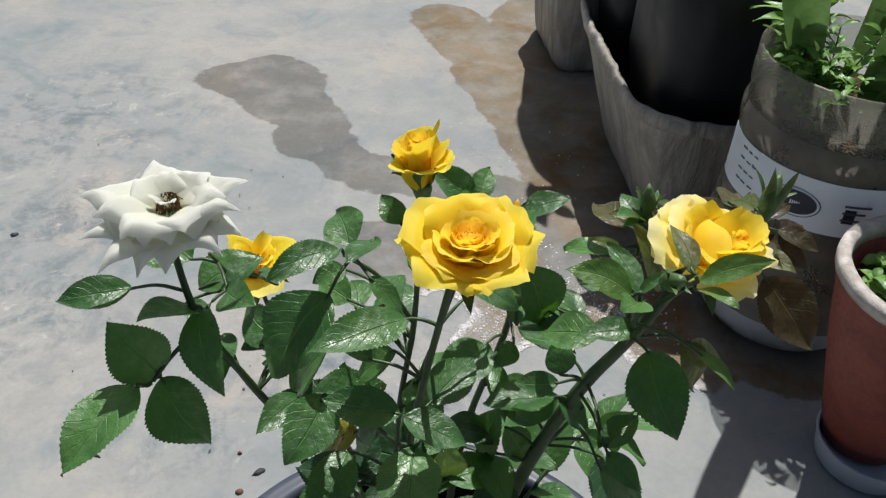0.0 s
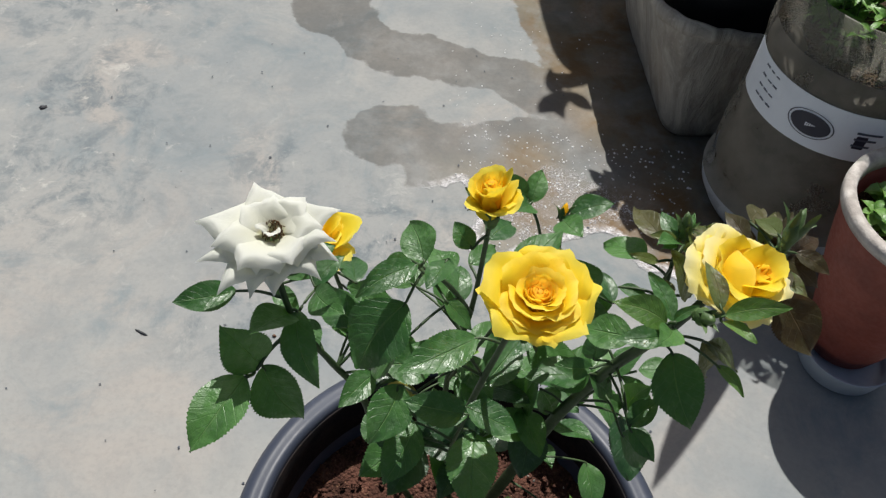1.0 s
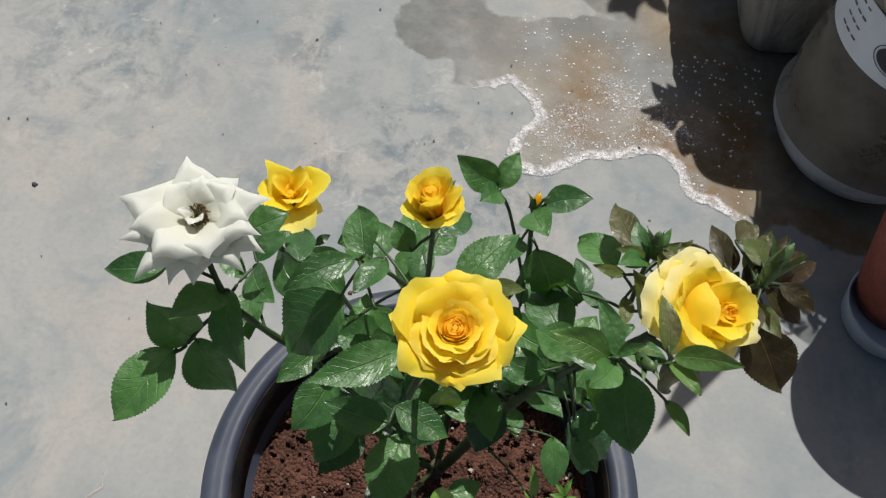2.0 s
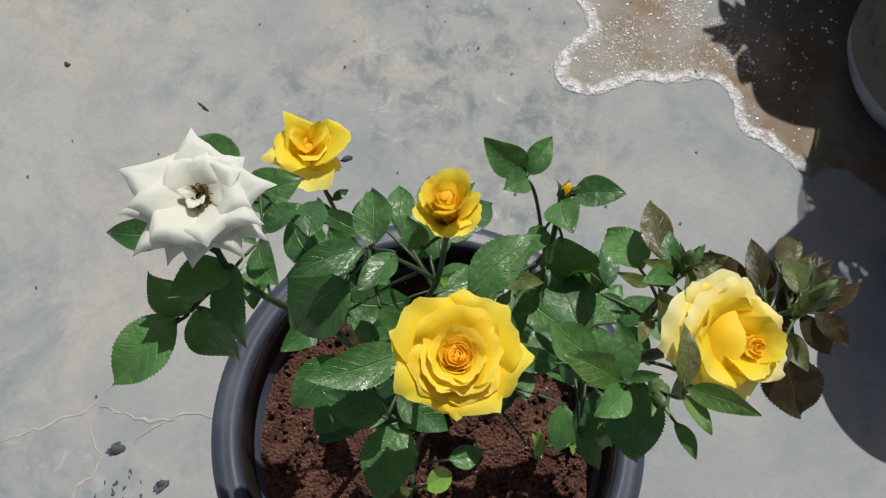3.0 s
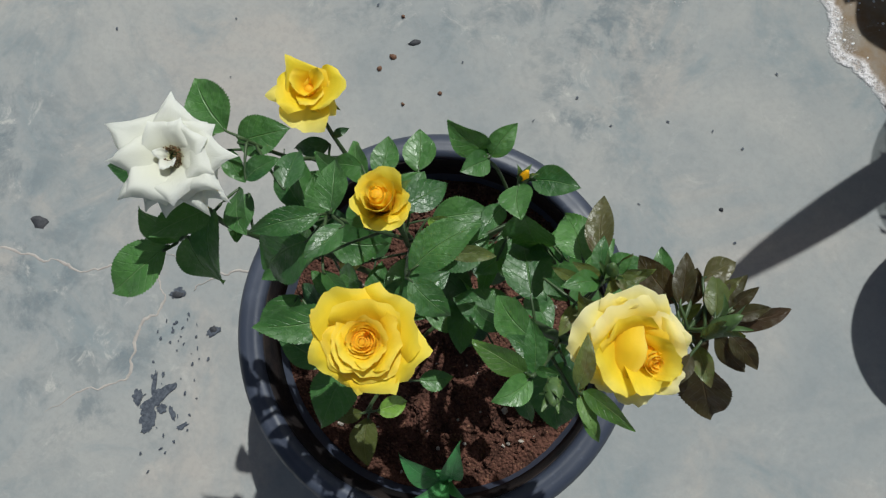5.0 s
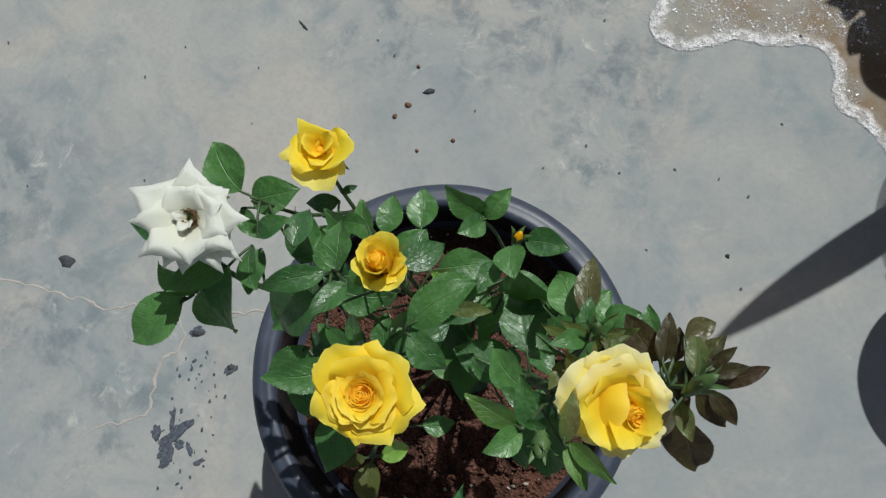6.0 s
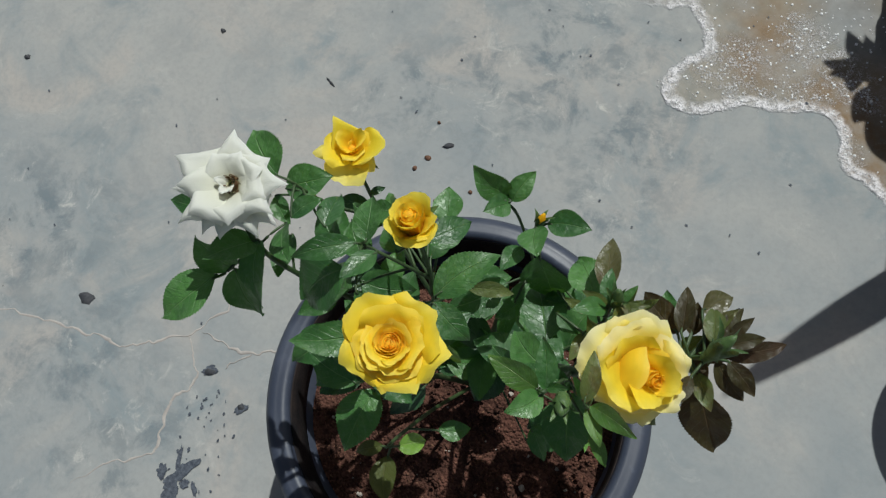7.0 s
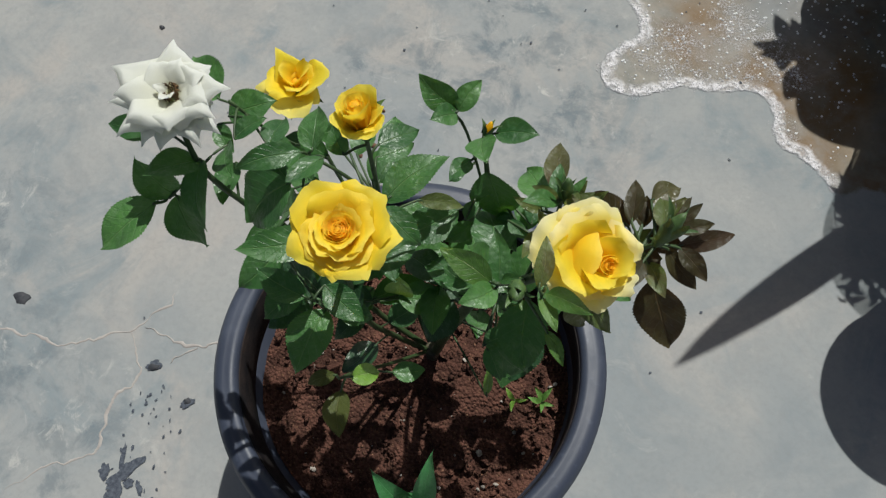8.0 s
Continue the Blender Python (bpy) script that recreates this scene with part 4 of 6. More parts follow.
# ---- blooms ----
def petal(flower, turn, phi, r0, z0, length, width, a0, a1, cup, curl, point, material, seed, rows=16, cols=14, power=2.0, ruffle=1.0, sharp=1.35, aside=0.0, toward=0.0):
    """One petal of a bloom whose axis is turned by 'turn'. a0 and a1 are its lean from the axis at foot and tip, in degrees; aside and toward shift its foot off the axis."""
    rng = random.Random(seed)
    fine = 60
    line = [(r0, z0)]
    lean = []
    for i in range(fine + 1):
        a = radians(a0 + (a1 - a0) * (i / fine) ** power)
        lean.append(a)
        line.append((line[-1][0] + length / fine * math.sin(a), line[-1][1] + length / fine * math.cos(a)))
    k1, k2 = rng.uniform(0, 9), rng.uniform(0, 9)
    lop = rng.uniform(-0.12, 0.12)
    verts, uvs, faces = [], [], []
    for i in range(rows + 1):
        v = i / rows
        w = width * (0.25 + 0.75 * math.sin(0.5 * math.pi * min(1, v / 0.6)) ** 1.1) * (1 - 0.1 * max(0, v - 0.75) / 0.25)
        for j in range(cols + 1):
            u = 2 * j / cols - 1
            e = abs(u)
            vv = v * (1 - point * e ** sharp * (0.3 + 0.7 * v)) * (1 + lop * u * v + 0.05 * ruffle * noise.noise((u * 3 + k1, k2, 0.0)) * v)
            vv = min(max(vv, 0), 1)
            q = int(vv * fine)
            r, z = line[q]
            a = lean[q]
            th = u * w / cup
            x, inward = cup * math.sin(th), cup * (1 - math.cos(th))
            off = inward - curl * width * (e ** 2.6) * v ** 2 - 0.35 * curl * width * max(0, v - 0.78) * 4 * (1 - 0.6 * e)
            off += 0.11 * ruffle * width * noise.noise((u * 1.5 + k1, v * 1.9 + k2, seed * 0.37)) * (0.3 + v)
            off += 0.05 * ruffle * width * noise.noise((u * 4.0 + k2, v * 3.0, seed * 0.61)) * v ** 2
            r2, z2 = r - off * math.cos(a), z + off * math.sin(a)
            p = Vector((r2 * math.cos(phi) - x * math.sin(phi), r2 * math.sin(phi) + x * math.cos(phi), z2))
            verts.append(turn @ (p + Vector((aside, toward, 0))))
            uvs.append((0.5 + 0.5 * u, v))
    for i in range(rows):
        for j in range(cols):
            a = i * (cols + 1) + j
            faces.append((a, a + 1, a + cols + 2, a + cols + 1))
    part("petal", mesh_of("petal", verts, faces, material, uvs), flower)


def bloom(name, base, axis, label, hip=0.0038):
    """A flower head: the green hip under it, as the part that carries its petals. Returns it and its turn, whose x lies to the east."""
    z = Vector(axis).normalized()
    x = (Vector((1, 0, 0)) - z * z.x).normalized()
    turn = Matrix((x, z.cross(x), z)).transposed()
    prof = [(0.0, -0.006), (hip * 0.5, -0.006), (hip * 0.8, -0.003), (hip, 0.0), (hip * 0.9, 0.003), (0.0, 0.004)]
    me = lathe("hip", prof, sepal_green, 16)
    me.transform(turn.to_4x4())
    head = part(name, me, bush, label, at=Vector(base) - HOME)
    return head, turn


def sepals(head, turn, count, length, a0, a1, seed, width=0.0028):
    rng = random.Random(seed)
    for k in range(count):
        phi = 2 * math.pi * k / count + rng.uniform(-0.2, 0.2)
        d0 = turn @ Vector((math.cos(phi), math.sin(phi), 0))
        up = turn @ Vector((0, 0, 1))
        a = radians(rng.uniform(a0, a1))
        tip = (d0 * math.sin(a) + up * math.cos(a)) * length * rng.uniform(0.8, 1.15)
        start = d0 * 0.003
        me = blade("sepal", start, start + tip, 2 * width / length, sepal_green, up - d0 * 0.3, 0.5, 0.12, 0.0, 10, 4, seed + k, 0.3)
        me.transform(Matrix.Translation(start))
        part("sepal", me, head)


def petals(head, turn, material, seed, rows, r0=0.002, z0=0.0, lean=(45, 90), power=1.7, open_by=2.0, **kw):
    """Petals given as (compass turn, reach, half width) in degrees and millimetres, all leaning alike; a fourth number leans one more or less at its tip."""
    for k, (phi, reach, wide, *extra) in enumerate(rows):
        a0, a1 = lean[0], lean[1] + (extra[0] if extra else 0)
        out = sum(math.sin(radians(a0 + (a1 - a0) * (i / 40) ** power)) for i in range(41)) / 41
        length = (reach * 0.001 - r0) / out
        petal(head, turn, radians(phi), r0, z0, length, wide * 0.001, a0, a1, cup=open_by * wide * 0.001, material=material, seed=seed + 7 * k, power=power, **kw)


def whorl(head, turn, seed, lips, high, material, z0=0.003, aside=0.0, toward=0.0):
    """The spiral of folded lips in the heart: each ring (radius in millimetres, count, first turn)."""
    for k, (r, count, first) in enumerate(lips):
        for i in range(count):
            petal(head, turn, radians(first + 360 * i / count), 0.35 * r * 0.001, z0, high + 0.0003 * math.sin(2.1 * k + i), 1.45 * r * 0.001, math.degrees(math.asin(min(0.9, 0.62 * r * 0.001 / high))), math.degrees(math.asin(min(0.9, 0.75 * r * 0.001 / high))),
                  cup=0.92 * r * 0.001, curl=0.02, point=0.05, material=material, seed=seed + 11 * k + i, power=2.0, ruffle=0.7, aside=aside, toward=toward)


def heart_core(head, turn, profile, s=1.0, aside=0.0, toward=0.0):
    """The tight bundle of innermost petals, folded into one solid bud under the heart's lips."""
    me = lathe("core", [(r * s, z * s) for r, z in profile], petal_core, 24, (aside, toward, 0), wobble=0.08)
    me.transform(turn.to_4x4())
    part("core", me, head, "tightly folded innermost petals")


# the fully open yellow rose
MAIN_AXIS = Vector((0.04, -0.05, 0.99)).normalized()
main, mt = bloom("rose_bloom", Vector((0.014, -0.019, 0.576)) - MAIN_AXIS * 0.0182, MAIN_AXIS, "fully open bright yellow rose with an orange heart")
petals(main, mt, petal_yellow, 411, ((181, 26.8, 15.5), (22, 28.3, 16.0), (330, 25.5, 15.0), (292, 23.0, 13.0), (232, 26.0, 16.0, 6), (106, 22.5, 15.0)), lean=(48, 97), open_by=2.4, curl=0.34, point=0.4, sharp=1.0, ruffle=1.4)
petals(main, mt, petal_yellow, 421, ((150, 25.6, 16.5), (65, 25.4, 18.0), (208, 18.8, 14.0), (343, 18.6, 14.5), (272, 17.5, 13.5)), z0=0.001, lean=(36, 86), open_by=2.2, curl=0.24, point=0.28, sharp=1.15, ruffle=1.5)
petals(main, mt, petal_yellow, 431, ((302, 14.2, 12.5), (226, 13.4, 12.0), (112, 17.0, 16.0), (30, 16.0, 13.0)), z0=0.0025, lean=(26, 70), power=1.9, open_by=1.5, curl=0.14, point=0.16, ruffle=1.4)
petals(main, mt, petal_yellow, 441, ((262, 10.4, 10.5), (345, 10.6, 9.0), (75, 10.4, 9.0), (165, 9.4, 9.5)), z0=0.0035, lean=(18, 56), power=2.4, open_by=1.1, curl=0.08, point=0.1, ruffle=1.2)
whorl(main, mt, 450, ((7.0, 3, 20), (5.9, 3, 75)), 0.0143, petal_yellow)
whorl(main, mt, 451, ((4.7, 3, 140), (3.5, 2, 30), (2.4, 2, 110), (1.4, 2, 200)), 0.0148, petal_gold)
heart_core(main, mt, ((0.0, 0.001), (0.004, 0.003), (0.0058, 0.008), (0.006, 0.0118), (0.0048, 0.0142), (0.003, 0.0155), (0.0, 0.0163)))
sepals(main, mt, 5, 0.014, 95, 125, 48)

# the white one, past its best, flopped open with its brown middle bare
WHITE_AXIS = Vector((-0.03, -0.1, 0.99)).normalized()
white, wt = bloom("rose_bloom", Vector((-0.106, 0.006, 0.559)) - WHITE_AXIS * 0.0115, WHITE_AXIS, "overblown white rose with pointed petals and a brown middle")
petals(white, wt, petal_white, 711, ((240, 37.0, 13.5), (283, 29.0, 14.0, 10), (328, 31.0, 12.5, 6), (350, 33.0, 11.5), (210, 37.0, 12.5, -14), (120, 24.0, 13.0, -6), (75, 23.0, 14.0, 4), (262, 31.0, 12.0, 14)), r0=0.003, z0=0.0005, lean=(72, 122), open_by=4.0, curl=0.55, point=0.64, sharp=0.75, ruffle=1.2, power=1.5)
petals(white, wt, petal_white, 721, ((184, 36.5, 16.5), (28, 33.5, 14.5, 10), (357, 31.0, 14.0, 12), (66, 25.0, 17.0), (121, 30.0, 16.0)), r0=0.003, z0=0.0025, lean=(54, 100), open_by=4.0, curl=0.6, point=0.62, sharp=0.72, ruffle=1.3)
petals(white, wt, petal_white, 731, ((252, 27.0, 16.0), (308, 24.0, 16.5), (214, 28.0, 12.5), (8, 24.0, 13.0)), r0=0.003, z0=0.0045, lean=(48, 108), open_by=3.4, curl=0.6, point=0.52, sharp=0.75, ruffle=1.4)
petals(white, wt, petal_white, 741, ((100, 18.0, 10.0), (152, 19.0, 11.0), (50, 20.5, 11.5)), r0=0.003, z0=0.006, lean=(46, 100), open_by=2.4, curl=0.5, point=0.5, sharp=0.85, ruffle=1.5)
petals(white, wt, petal_white, 751, ((285, 7.5, 3.6), (330, 6.0, 2.4), (200, 7.0, 2.8)), r0=0.0012, z0=0.0075, lean=(22, 84), open_by=1.8, curl=0.4, point=0.4, ruffle=2.4)
sepals(white, wt, 5, 0.018, 100, 140, 75)


def stamen_tuft(head, turn, z, r, count, seed):
    """Fine dried threads, each with a tiny head."""
    rng = random.Random(seed)
    bm = bmesh.new()
    for _ in range(count):
        a, q = rng.uniform(0, 6.28), r * (0.35 + 0.65 * rng.random() ** 0.5)
        lean = Matrix.Rotation(rng.uniform(-0.5, 0.5), 4, "X") @ Matrix.Rotation(rng.uniform(-0.5, 0.5), 4, "Y")
        m = turn.to_4x4() @ Matrix.Translation((q * math.cos(a), q * math.sin(a), z + rng.uniform(-0.001, 0.0008))) @ lean
        bmesh.ops.create_cone(bm, cap_ends=False, segments=5, radius1=0.00022, radius2=0.00018, depth=0.004, matrix=m @ Matrix.Translation((0, 0, -0.002)))
        bmesh.ops.create_icosphere(bm, subdivisions=1, radius=1, matrix=m @ Matrix.Diagonal((0.00042, 0.00034, 0.0006, 1)))
    me = bpy.data.meshes.new("stamen_tuft")
    bm.to_mesh(me)
    bm.free()
    me.materials.append(stamen_brown)
    part("stamen_tuft", me, head, "dried brown stamens")


stamen_tuft(white, wt, 0.0098, 0.0048, 80, 3)

# the smaller yellow one at the back, half blown, two petals still standing
BACK_AXIS = Vector((0.02, 0.06, 0.99)).normalized()
back, bt = bloom("rose_bloom", (-0.1045, 0.0785, 0.4565), BACK_AXIS, "small loosely open yellow rose with turned-back petals")
petals(back, bt, petal_cream_yellow, 911, ((292, 25.0, 15.5),), lean=(64, 100), open_by=1.5, curl=0.12, point=0.14, ruffle=1.0)
petals(back, bt, petal_cream_yellow, 921, ((218, 26.0, 9.5), (345, 22.0, 8.0)), lean=(58, 100), open_by=2.2, curl=0.4, point=0.5, ruffle=1.4)
petals(back, bt, petal_yellow, 931, ((158, 16.5, 13.5),), z0=0.001, lean=(14, 58), open_by=1.9, curl=0.3, point=0.66, sharp=1.0, ruffle=1.2)
petals(back, bt, petal_yellow, 941, ((18, 24.0, 14.5), (62, 15.0, 10.0, -22)), z0=0.001, lean=(30, 84), open_by=1.5, curl=0.25, point=0.4, ruffle=1.3)
petals(back, bt, petal_yellow, 951, ((232, 19.5, 13.5),), z0=0.003, lean=(38, 96), open_by=1.5, curl=0.3, point=0.22, ruffle=1.5)
petals(back, bt, petal_yellow, 961, ((320, 13.0, 9.0), (120, 9.5, 8.5, -20)), z0=0.003, lean=(24, 74), open_by=1.1, curl=0.2, point=0.16, ruffle=1.7)
petals(back, bt, petal_yellow, 971, ((30, 11.0, 7.5), (205, 9.0, 8.5), (280, 7.0, 6.0), (335, 5.5, 5.0), (150, 5.0, 5.0)), r0=0.001, z0=0.003, lean=(14, 56), power=2.4, open_by=0.95, curl=0.08, point=0.12, ruffle=1.4)
heart_core(back, bt, ((0.0, 0.001), (0.003, 0.002), (0.0036, 0.005), (0.003, 0.0075), (0.0016, 0.009), (0.0, 0.0095)))
sepals(back, bt, 5, 0.018, 95, 120, 94)

# the half-open yellow one on a long stalk
BUD_AXIS = Vector((-0.1, 0.02, 1.0)).normalized()
half, ht = bloom("rose_bloom", Vector((-0.0095, 0.0345, 0.5535)), BUD_AXIS, "half-open yellow rose held in long green sepals", 0.0042)
petals(half, ht, petal_yellow, 1111, ((316, 14.6, 12.0), (352, 14.4, 7.5)), z0=0.0005, lean=(16, 98), power=2.0, open_by=1.0, curl=0.16, point=0.16, ruffle=1.0)
petals(half, ht, petal_yellow, 1121, ((218, 14.2, 8.5), (30, 13.4, 7.5, -26)), z0=0.0005, lean=(16, 88), power=2.1, open_by=1.1, curl=0.26, point=0.34, ruffle=1.2)
petals(half, ht, petal_yellow, 1131, ((112, 12.2, 11.5), (165, 11.6, 9.0)), z0=0.0008, lean=(13, 58), power=2.4, open_by=0.95, curl=0.12, point=0.16, ruffle=0.9)
petals(half, ht, petal_yellow, 1141, ((330, 9.6, 9.0), (62, 8.2, 7.5), (205, 7.6, 8.0)), r0=0.0018, z0=0.001, lean=(10, 30), power=2.6, open_by=0.85, curl=0.04, point=0.1, ruffle=0.7)
whorl(half, ht, 1151, ((5.2, 2, 130), (3.7, 2, 210), (2.1, 2, 300)), 0.0232, petal_yellow, 0.002)
heart_core(half, ht, ((0.0, 0.001), (0.003, 0.002), (0.0046, 0.010), (0.0048, 0.017), (0.0038, 0.0215), (0.002, 0.0232), (0.0, 0.0238)))
sepals(half, ht, 5, 0.0165, 32, 44, 115, 0.0042)

# the pale yellow one, one petal still folded over its heart
PALE_AXIS = Vector((0.26, -0.2, 0.94)).normalized()
pale, pt = bloom("rose_bloom", Vector((0.1125, 0.0345, 0.541)) - PALE_AXIS * 0.017, PALE_AXIS, "half-open pale yellow rose with cream outer petals")
petals(pale, pt, petal_cream, 1311, ((177, 29.5, 17.5), (118, 28.8, 16.5), (36, 25.5, 18.5), (216, 27.2, 15.5), (318, 26.5, 14.5), (264, 24.0, 15.5)), lean=(46, 96), open_by=2.1, curl=0.32, point=0.24, ruffle=1.9)
petals(pale, pt, petal_cream, 1321, ((142, 23.0, 16.5), (82, 21.0, 15.5), (18, 23.0, 17.5), (300, 20.5, 15.0)), z0=0.001, lean=(34, 84), power=1.9, open_by=1.7, curl=0.2, point=0.14, ruffle=1.8)
petals(pale, pt, petal_yellow, 1331, ((148, 16.5, 15.0), (88, 14.5, 11.0), (240, 18.8, 16.5, 10), (345, 19.0, 12.0)), z0=0.0015, lean=(25, 66), power=2.2, open_by=1.15, curl=0.12, point=0.12, ruffle=1.4)
petals(pale, pt, petal_yellow, 1341, ((30, 14.5, 11.0), (310, 14.5, 9.0)), z0=0.003, lean=(18, 44), power=2.4, open_by=1.0, curl=0.06, point=0.1, ruffle=1.2, aside=0.002)
# the petal that still folds across the heart
petal(pale, pt, radians(194), 0.0115, 0.0105, 0.0185, 0.0155, 4, -96, cup=0.022, curl=0.0, point=0.3, material=petal_yellow, seed=1351, power=0.75, ruffle=0.7, aside=0.003)
whorl(pale, pt, 1361, ((5.2, 2, 20), (4.0, 2, 320)), 0.0196, petal_yellow, 0.0035, 0.009)
whorl(pale, pt, 1371, ((2.8, 2, 60), (1.6, 2, 140)), 0.0200, petal_gold, 0.0035, 0.009)
heart_core(pale, pt, ((0.0, 0.001), (0.004, 0.003), (0.0056, 0.009), (0.0054, 0.0145), (0.0038, 0.0185), (0.002, 0.0202), (0.0, 0.0208)), 1.0, 0.0086)
sepals(pale, pt, 5, 0.02, 90, 120, 136, 0.0032)


def green_bud(base, tip, r, seed, material=sepal_green, name="rose_bud", label="closed green rose bud with pointed sepals"):
    axis = Vector(tip) - Vector(base)
    length = axis.length
    turn = axis.normalized().to_track_quat("Z", "Y").to_matrix()
    prof = [(0, 0), (r * 0.5, 0.0), (r * 0.75, length * 0.12), (r * 0.6, length * 0.2), (r, length * 0.38), (r * 0.85, length * 0.6), (r * 0.45, length * 0.85), (0, length)]
    me = lathe("bud", prof, material, 14)
    me.transform(turn.to_4x4())
    head = part(name, me, bush, label, at=Vector(base) - HOME)
    sepals(head, turn, 5, length * 0.95, 8, 26, seed, 0.0022)


green_bud((0.135, 0.056, 0.536), (0.141, 0.068, 0.556), 0.0042, 5)
green_bud((0.0885, 0.0065, 0.54), (0.0933, -0.0034, 0.5494), 0.0045, 6)
green_bud((0.088, 0.058, 0.532), (0.086, 0.062, 0.548), 0.0035, 7)
green_bud((0.03, 0.082, 0.506), (0.031, 0.087, 0.516), 0.0024, 8, petal_gold, "rose_bud", "tiny yellow rose bud with brown tips")


# ---- weeds in the pot ----
def seedling(x, y, z, leaves, size, label, material=sprout_green, seed=0, tall=0.02, tips=()):
    rng = random.Random(seed)
    plant = thing("seedling", label, "seedling", (x, y, z))
    top = Vector((0, 0, tall))
    part("stem", tube("stem", [Vector((0, 0, -0.006)), top * 0.5, top], 0.0011, 0.0007, stem_green, 6), plant)
    for k in range(leaves):
        a = 2.4 * k + rng.uniform(0, 0.5)
        lift = rng.uniform(0.25, 0.8)
        tip = top + Vector((math.cos(a), math.sin(a), lift)) * size * rng.uniform(0.75, 1.1)
        if k < len(tips):
            tip = Vector(tips[k]) - Vector((x, y, z))
        foot = top * rng.uniform(0.6, 1.0)
        me = blade("leaf", foot, tip, rng.uniform(0.26, 0.36) * (0.8 if tips else 1.0), material, (0, -0.2, 1), 0.25, 0.1, 0.0, 12, 6, seed * 9 + k, 0.45)
        me.transform(Matrix.Translation(foot))
        part("leaf", me, plant)


seedling(0.073, -0.097, POT_SOIL, 7, 0.02, "bright green weed seedling with narrow leaves in the red soil", weed_green, seed=2, tall=0.103,
         tips=((0.031, -0.095, 0.291), (0.066, -0.063, 0.309), (0.086, -0.112, 0.285), (0.05, -0.125, 0.285)))
seedling(0.112, 0.03, POT_SOIL, 5, 0.013, "small round-leaved weed seedling by the pot's wall", seed=4, tall=0.014)
seedling(0.09, 0.02, POT_SOIL, 3, 0.012, "yellow-green spotted weed seedling in the red soil", leaf_lime, 6, 0.01)


# ---- the cut water bottle with plants ----
JAR = (0.406, 0.628)


def bottle_planter():
    jar = thing("bottle_planter", "cut-down cloudy plastic water bottle planter with a white label", "planter", (*JAR, 0))
    prof = [(0.0, 0.012), (0.07, 0.006), (0.084, 0.0), (0.096, 0.006), (0.109, 0.024), (0.121, 0.045), (0.1245, 0.062), (0.121, 0.075), (0.1165, 0.084), (0.118, 0.092), (0.1195, 0.104), (0.119, 0.15),
            (0.1165, 0.162), (0.1165, 0.192), (0.1135, 0.199), (0.1135, 0.272), (0.1155, 0.279), (0.1155, 0.296), (0.112, 0.304), (0.1105, 0.31), (0.112, 0.316), (0.1145, 0.324), (0.1145, 0.366), (0.113, 0.368),
            (0.1118, 0.366), (0.1118, 0.32)]
    part("body", lathe("bottle_body", prof[6:19], jar_plastic, 96), jar, "hazy grey ribbed plastic wall")
    part("collar", lathe("bottle_collar", prof[18:], collar_plastic, 96), jar, "clearer cut rim above the earth")
    part("base", lathe("bottle_base", prof[:7], base_plastic, 96), jar, "thick pale bluish moulded base")
    # the label: a bowed band on the side that faces the rose
    def band(name, a0, a1, z0, z1, rad, material, steps=48, parent=jar, label=""):
        verts, faces = [], []
        for i in range(steps + 1):
            a = radians(a0 + (a1 - a0) * i / steps)
            for rr, z in ((rad, z0), (rad, z1), (rad - 0.0006, z1), (rad - 0.0006, z0)):
                verts.append((rr * math.cos(a), rr * math.sin(a), z))
        for i in range(steps):
            for k in range(4):
                faces.append((i * 4 + k, i * 4 + (k + 1) % 4, i * 4 + 4 + (k + 1) % 4, i * 4 + 4 + k))
        faces += [(0, 3, 2, 1), tuple(steps * 4 + k for k in range(4))]
        return part(name, mesh_of(name, verts, faces, material, smooth=False), parent, label)

    sheet = band("label", 172, 318, 0.203, 0.268, 0.1146, label_paper, label="white paper label with a dark oval")

    def oval(name, a, z, wide, high, rad, material, inner=0.0):
        verts, faces, n = [], [], 40
        for k in range(n):
            th = 2 * math.pi * k / n
            for q in (1.0, inner):
                ang = radians(a) + q * wide * math.cos(th) / rad
                verts.append((rad * math.cos(ang), rad * math.sin(ang), z + q * high * math.sin(th)))
        for k in range(n):
            l = (k + 1) % n
            faces.append((2 * k, 2 * l, 2 * l + 1, 2 * k + 1))
        part(name, mesh_of(name, verts, faces, material, smooth=False), sheet)

    oval("badge", 237, 0.234, 0.024, 0.0145, 0.1154, ink_navy)
    oval("badge_ring", 237, 0.234, 0.028, 0.0180, 0.1152, ink_grey, 0.95)
    rng = random.Random(4)
    for k in range(5):
        band("text_bar", 234.5 + k * 1.2, 235.2 + k * 1.2, 0.230 + 0.001 * k, 0.235 + 0.001 * rng.random(), 0.1158, label_paper, 2, sheet)
    for row in range(4):
        for k in range(3):
            a = 194 + k * 6 + rng.uniform(-0.5, 0.5)
            band("text_bar", a, a + rng.uniform(2.5, 4.2), 0.258 - 0.013 * row, 0.2594 - 0.013 * row + 0.001 * rng.random(), 0.1152, ink_grey, 4, sheet)
    for k in range(3):
        band("text_bar", 262, 276 - 2 * k, 0.243 - 0.009 * k, 0.2455 - 0.009 * k, 0.1152, ink_grey, 6, sheet)
    band("text_bar", 263, 269, 0.222, 0.240, 0.1150, ink_navy, 6, sheet)


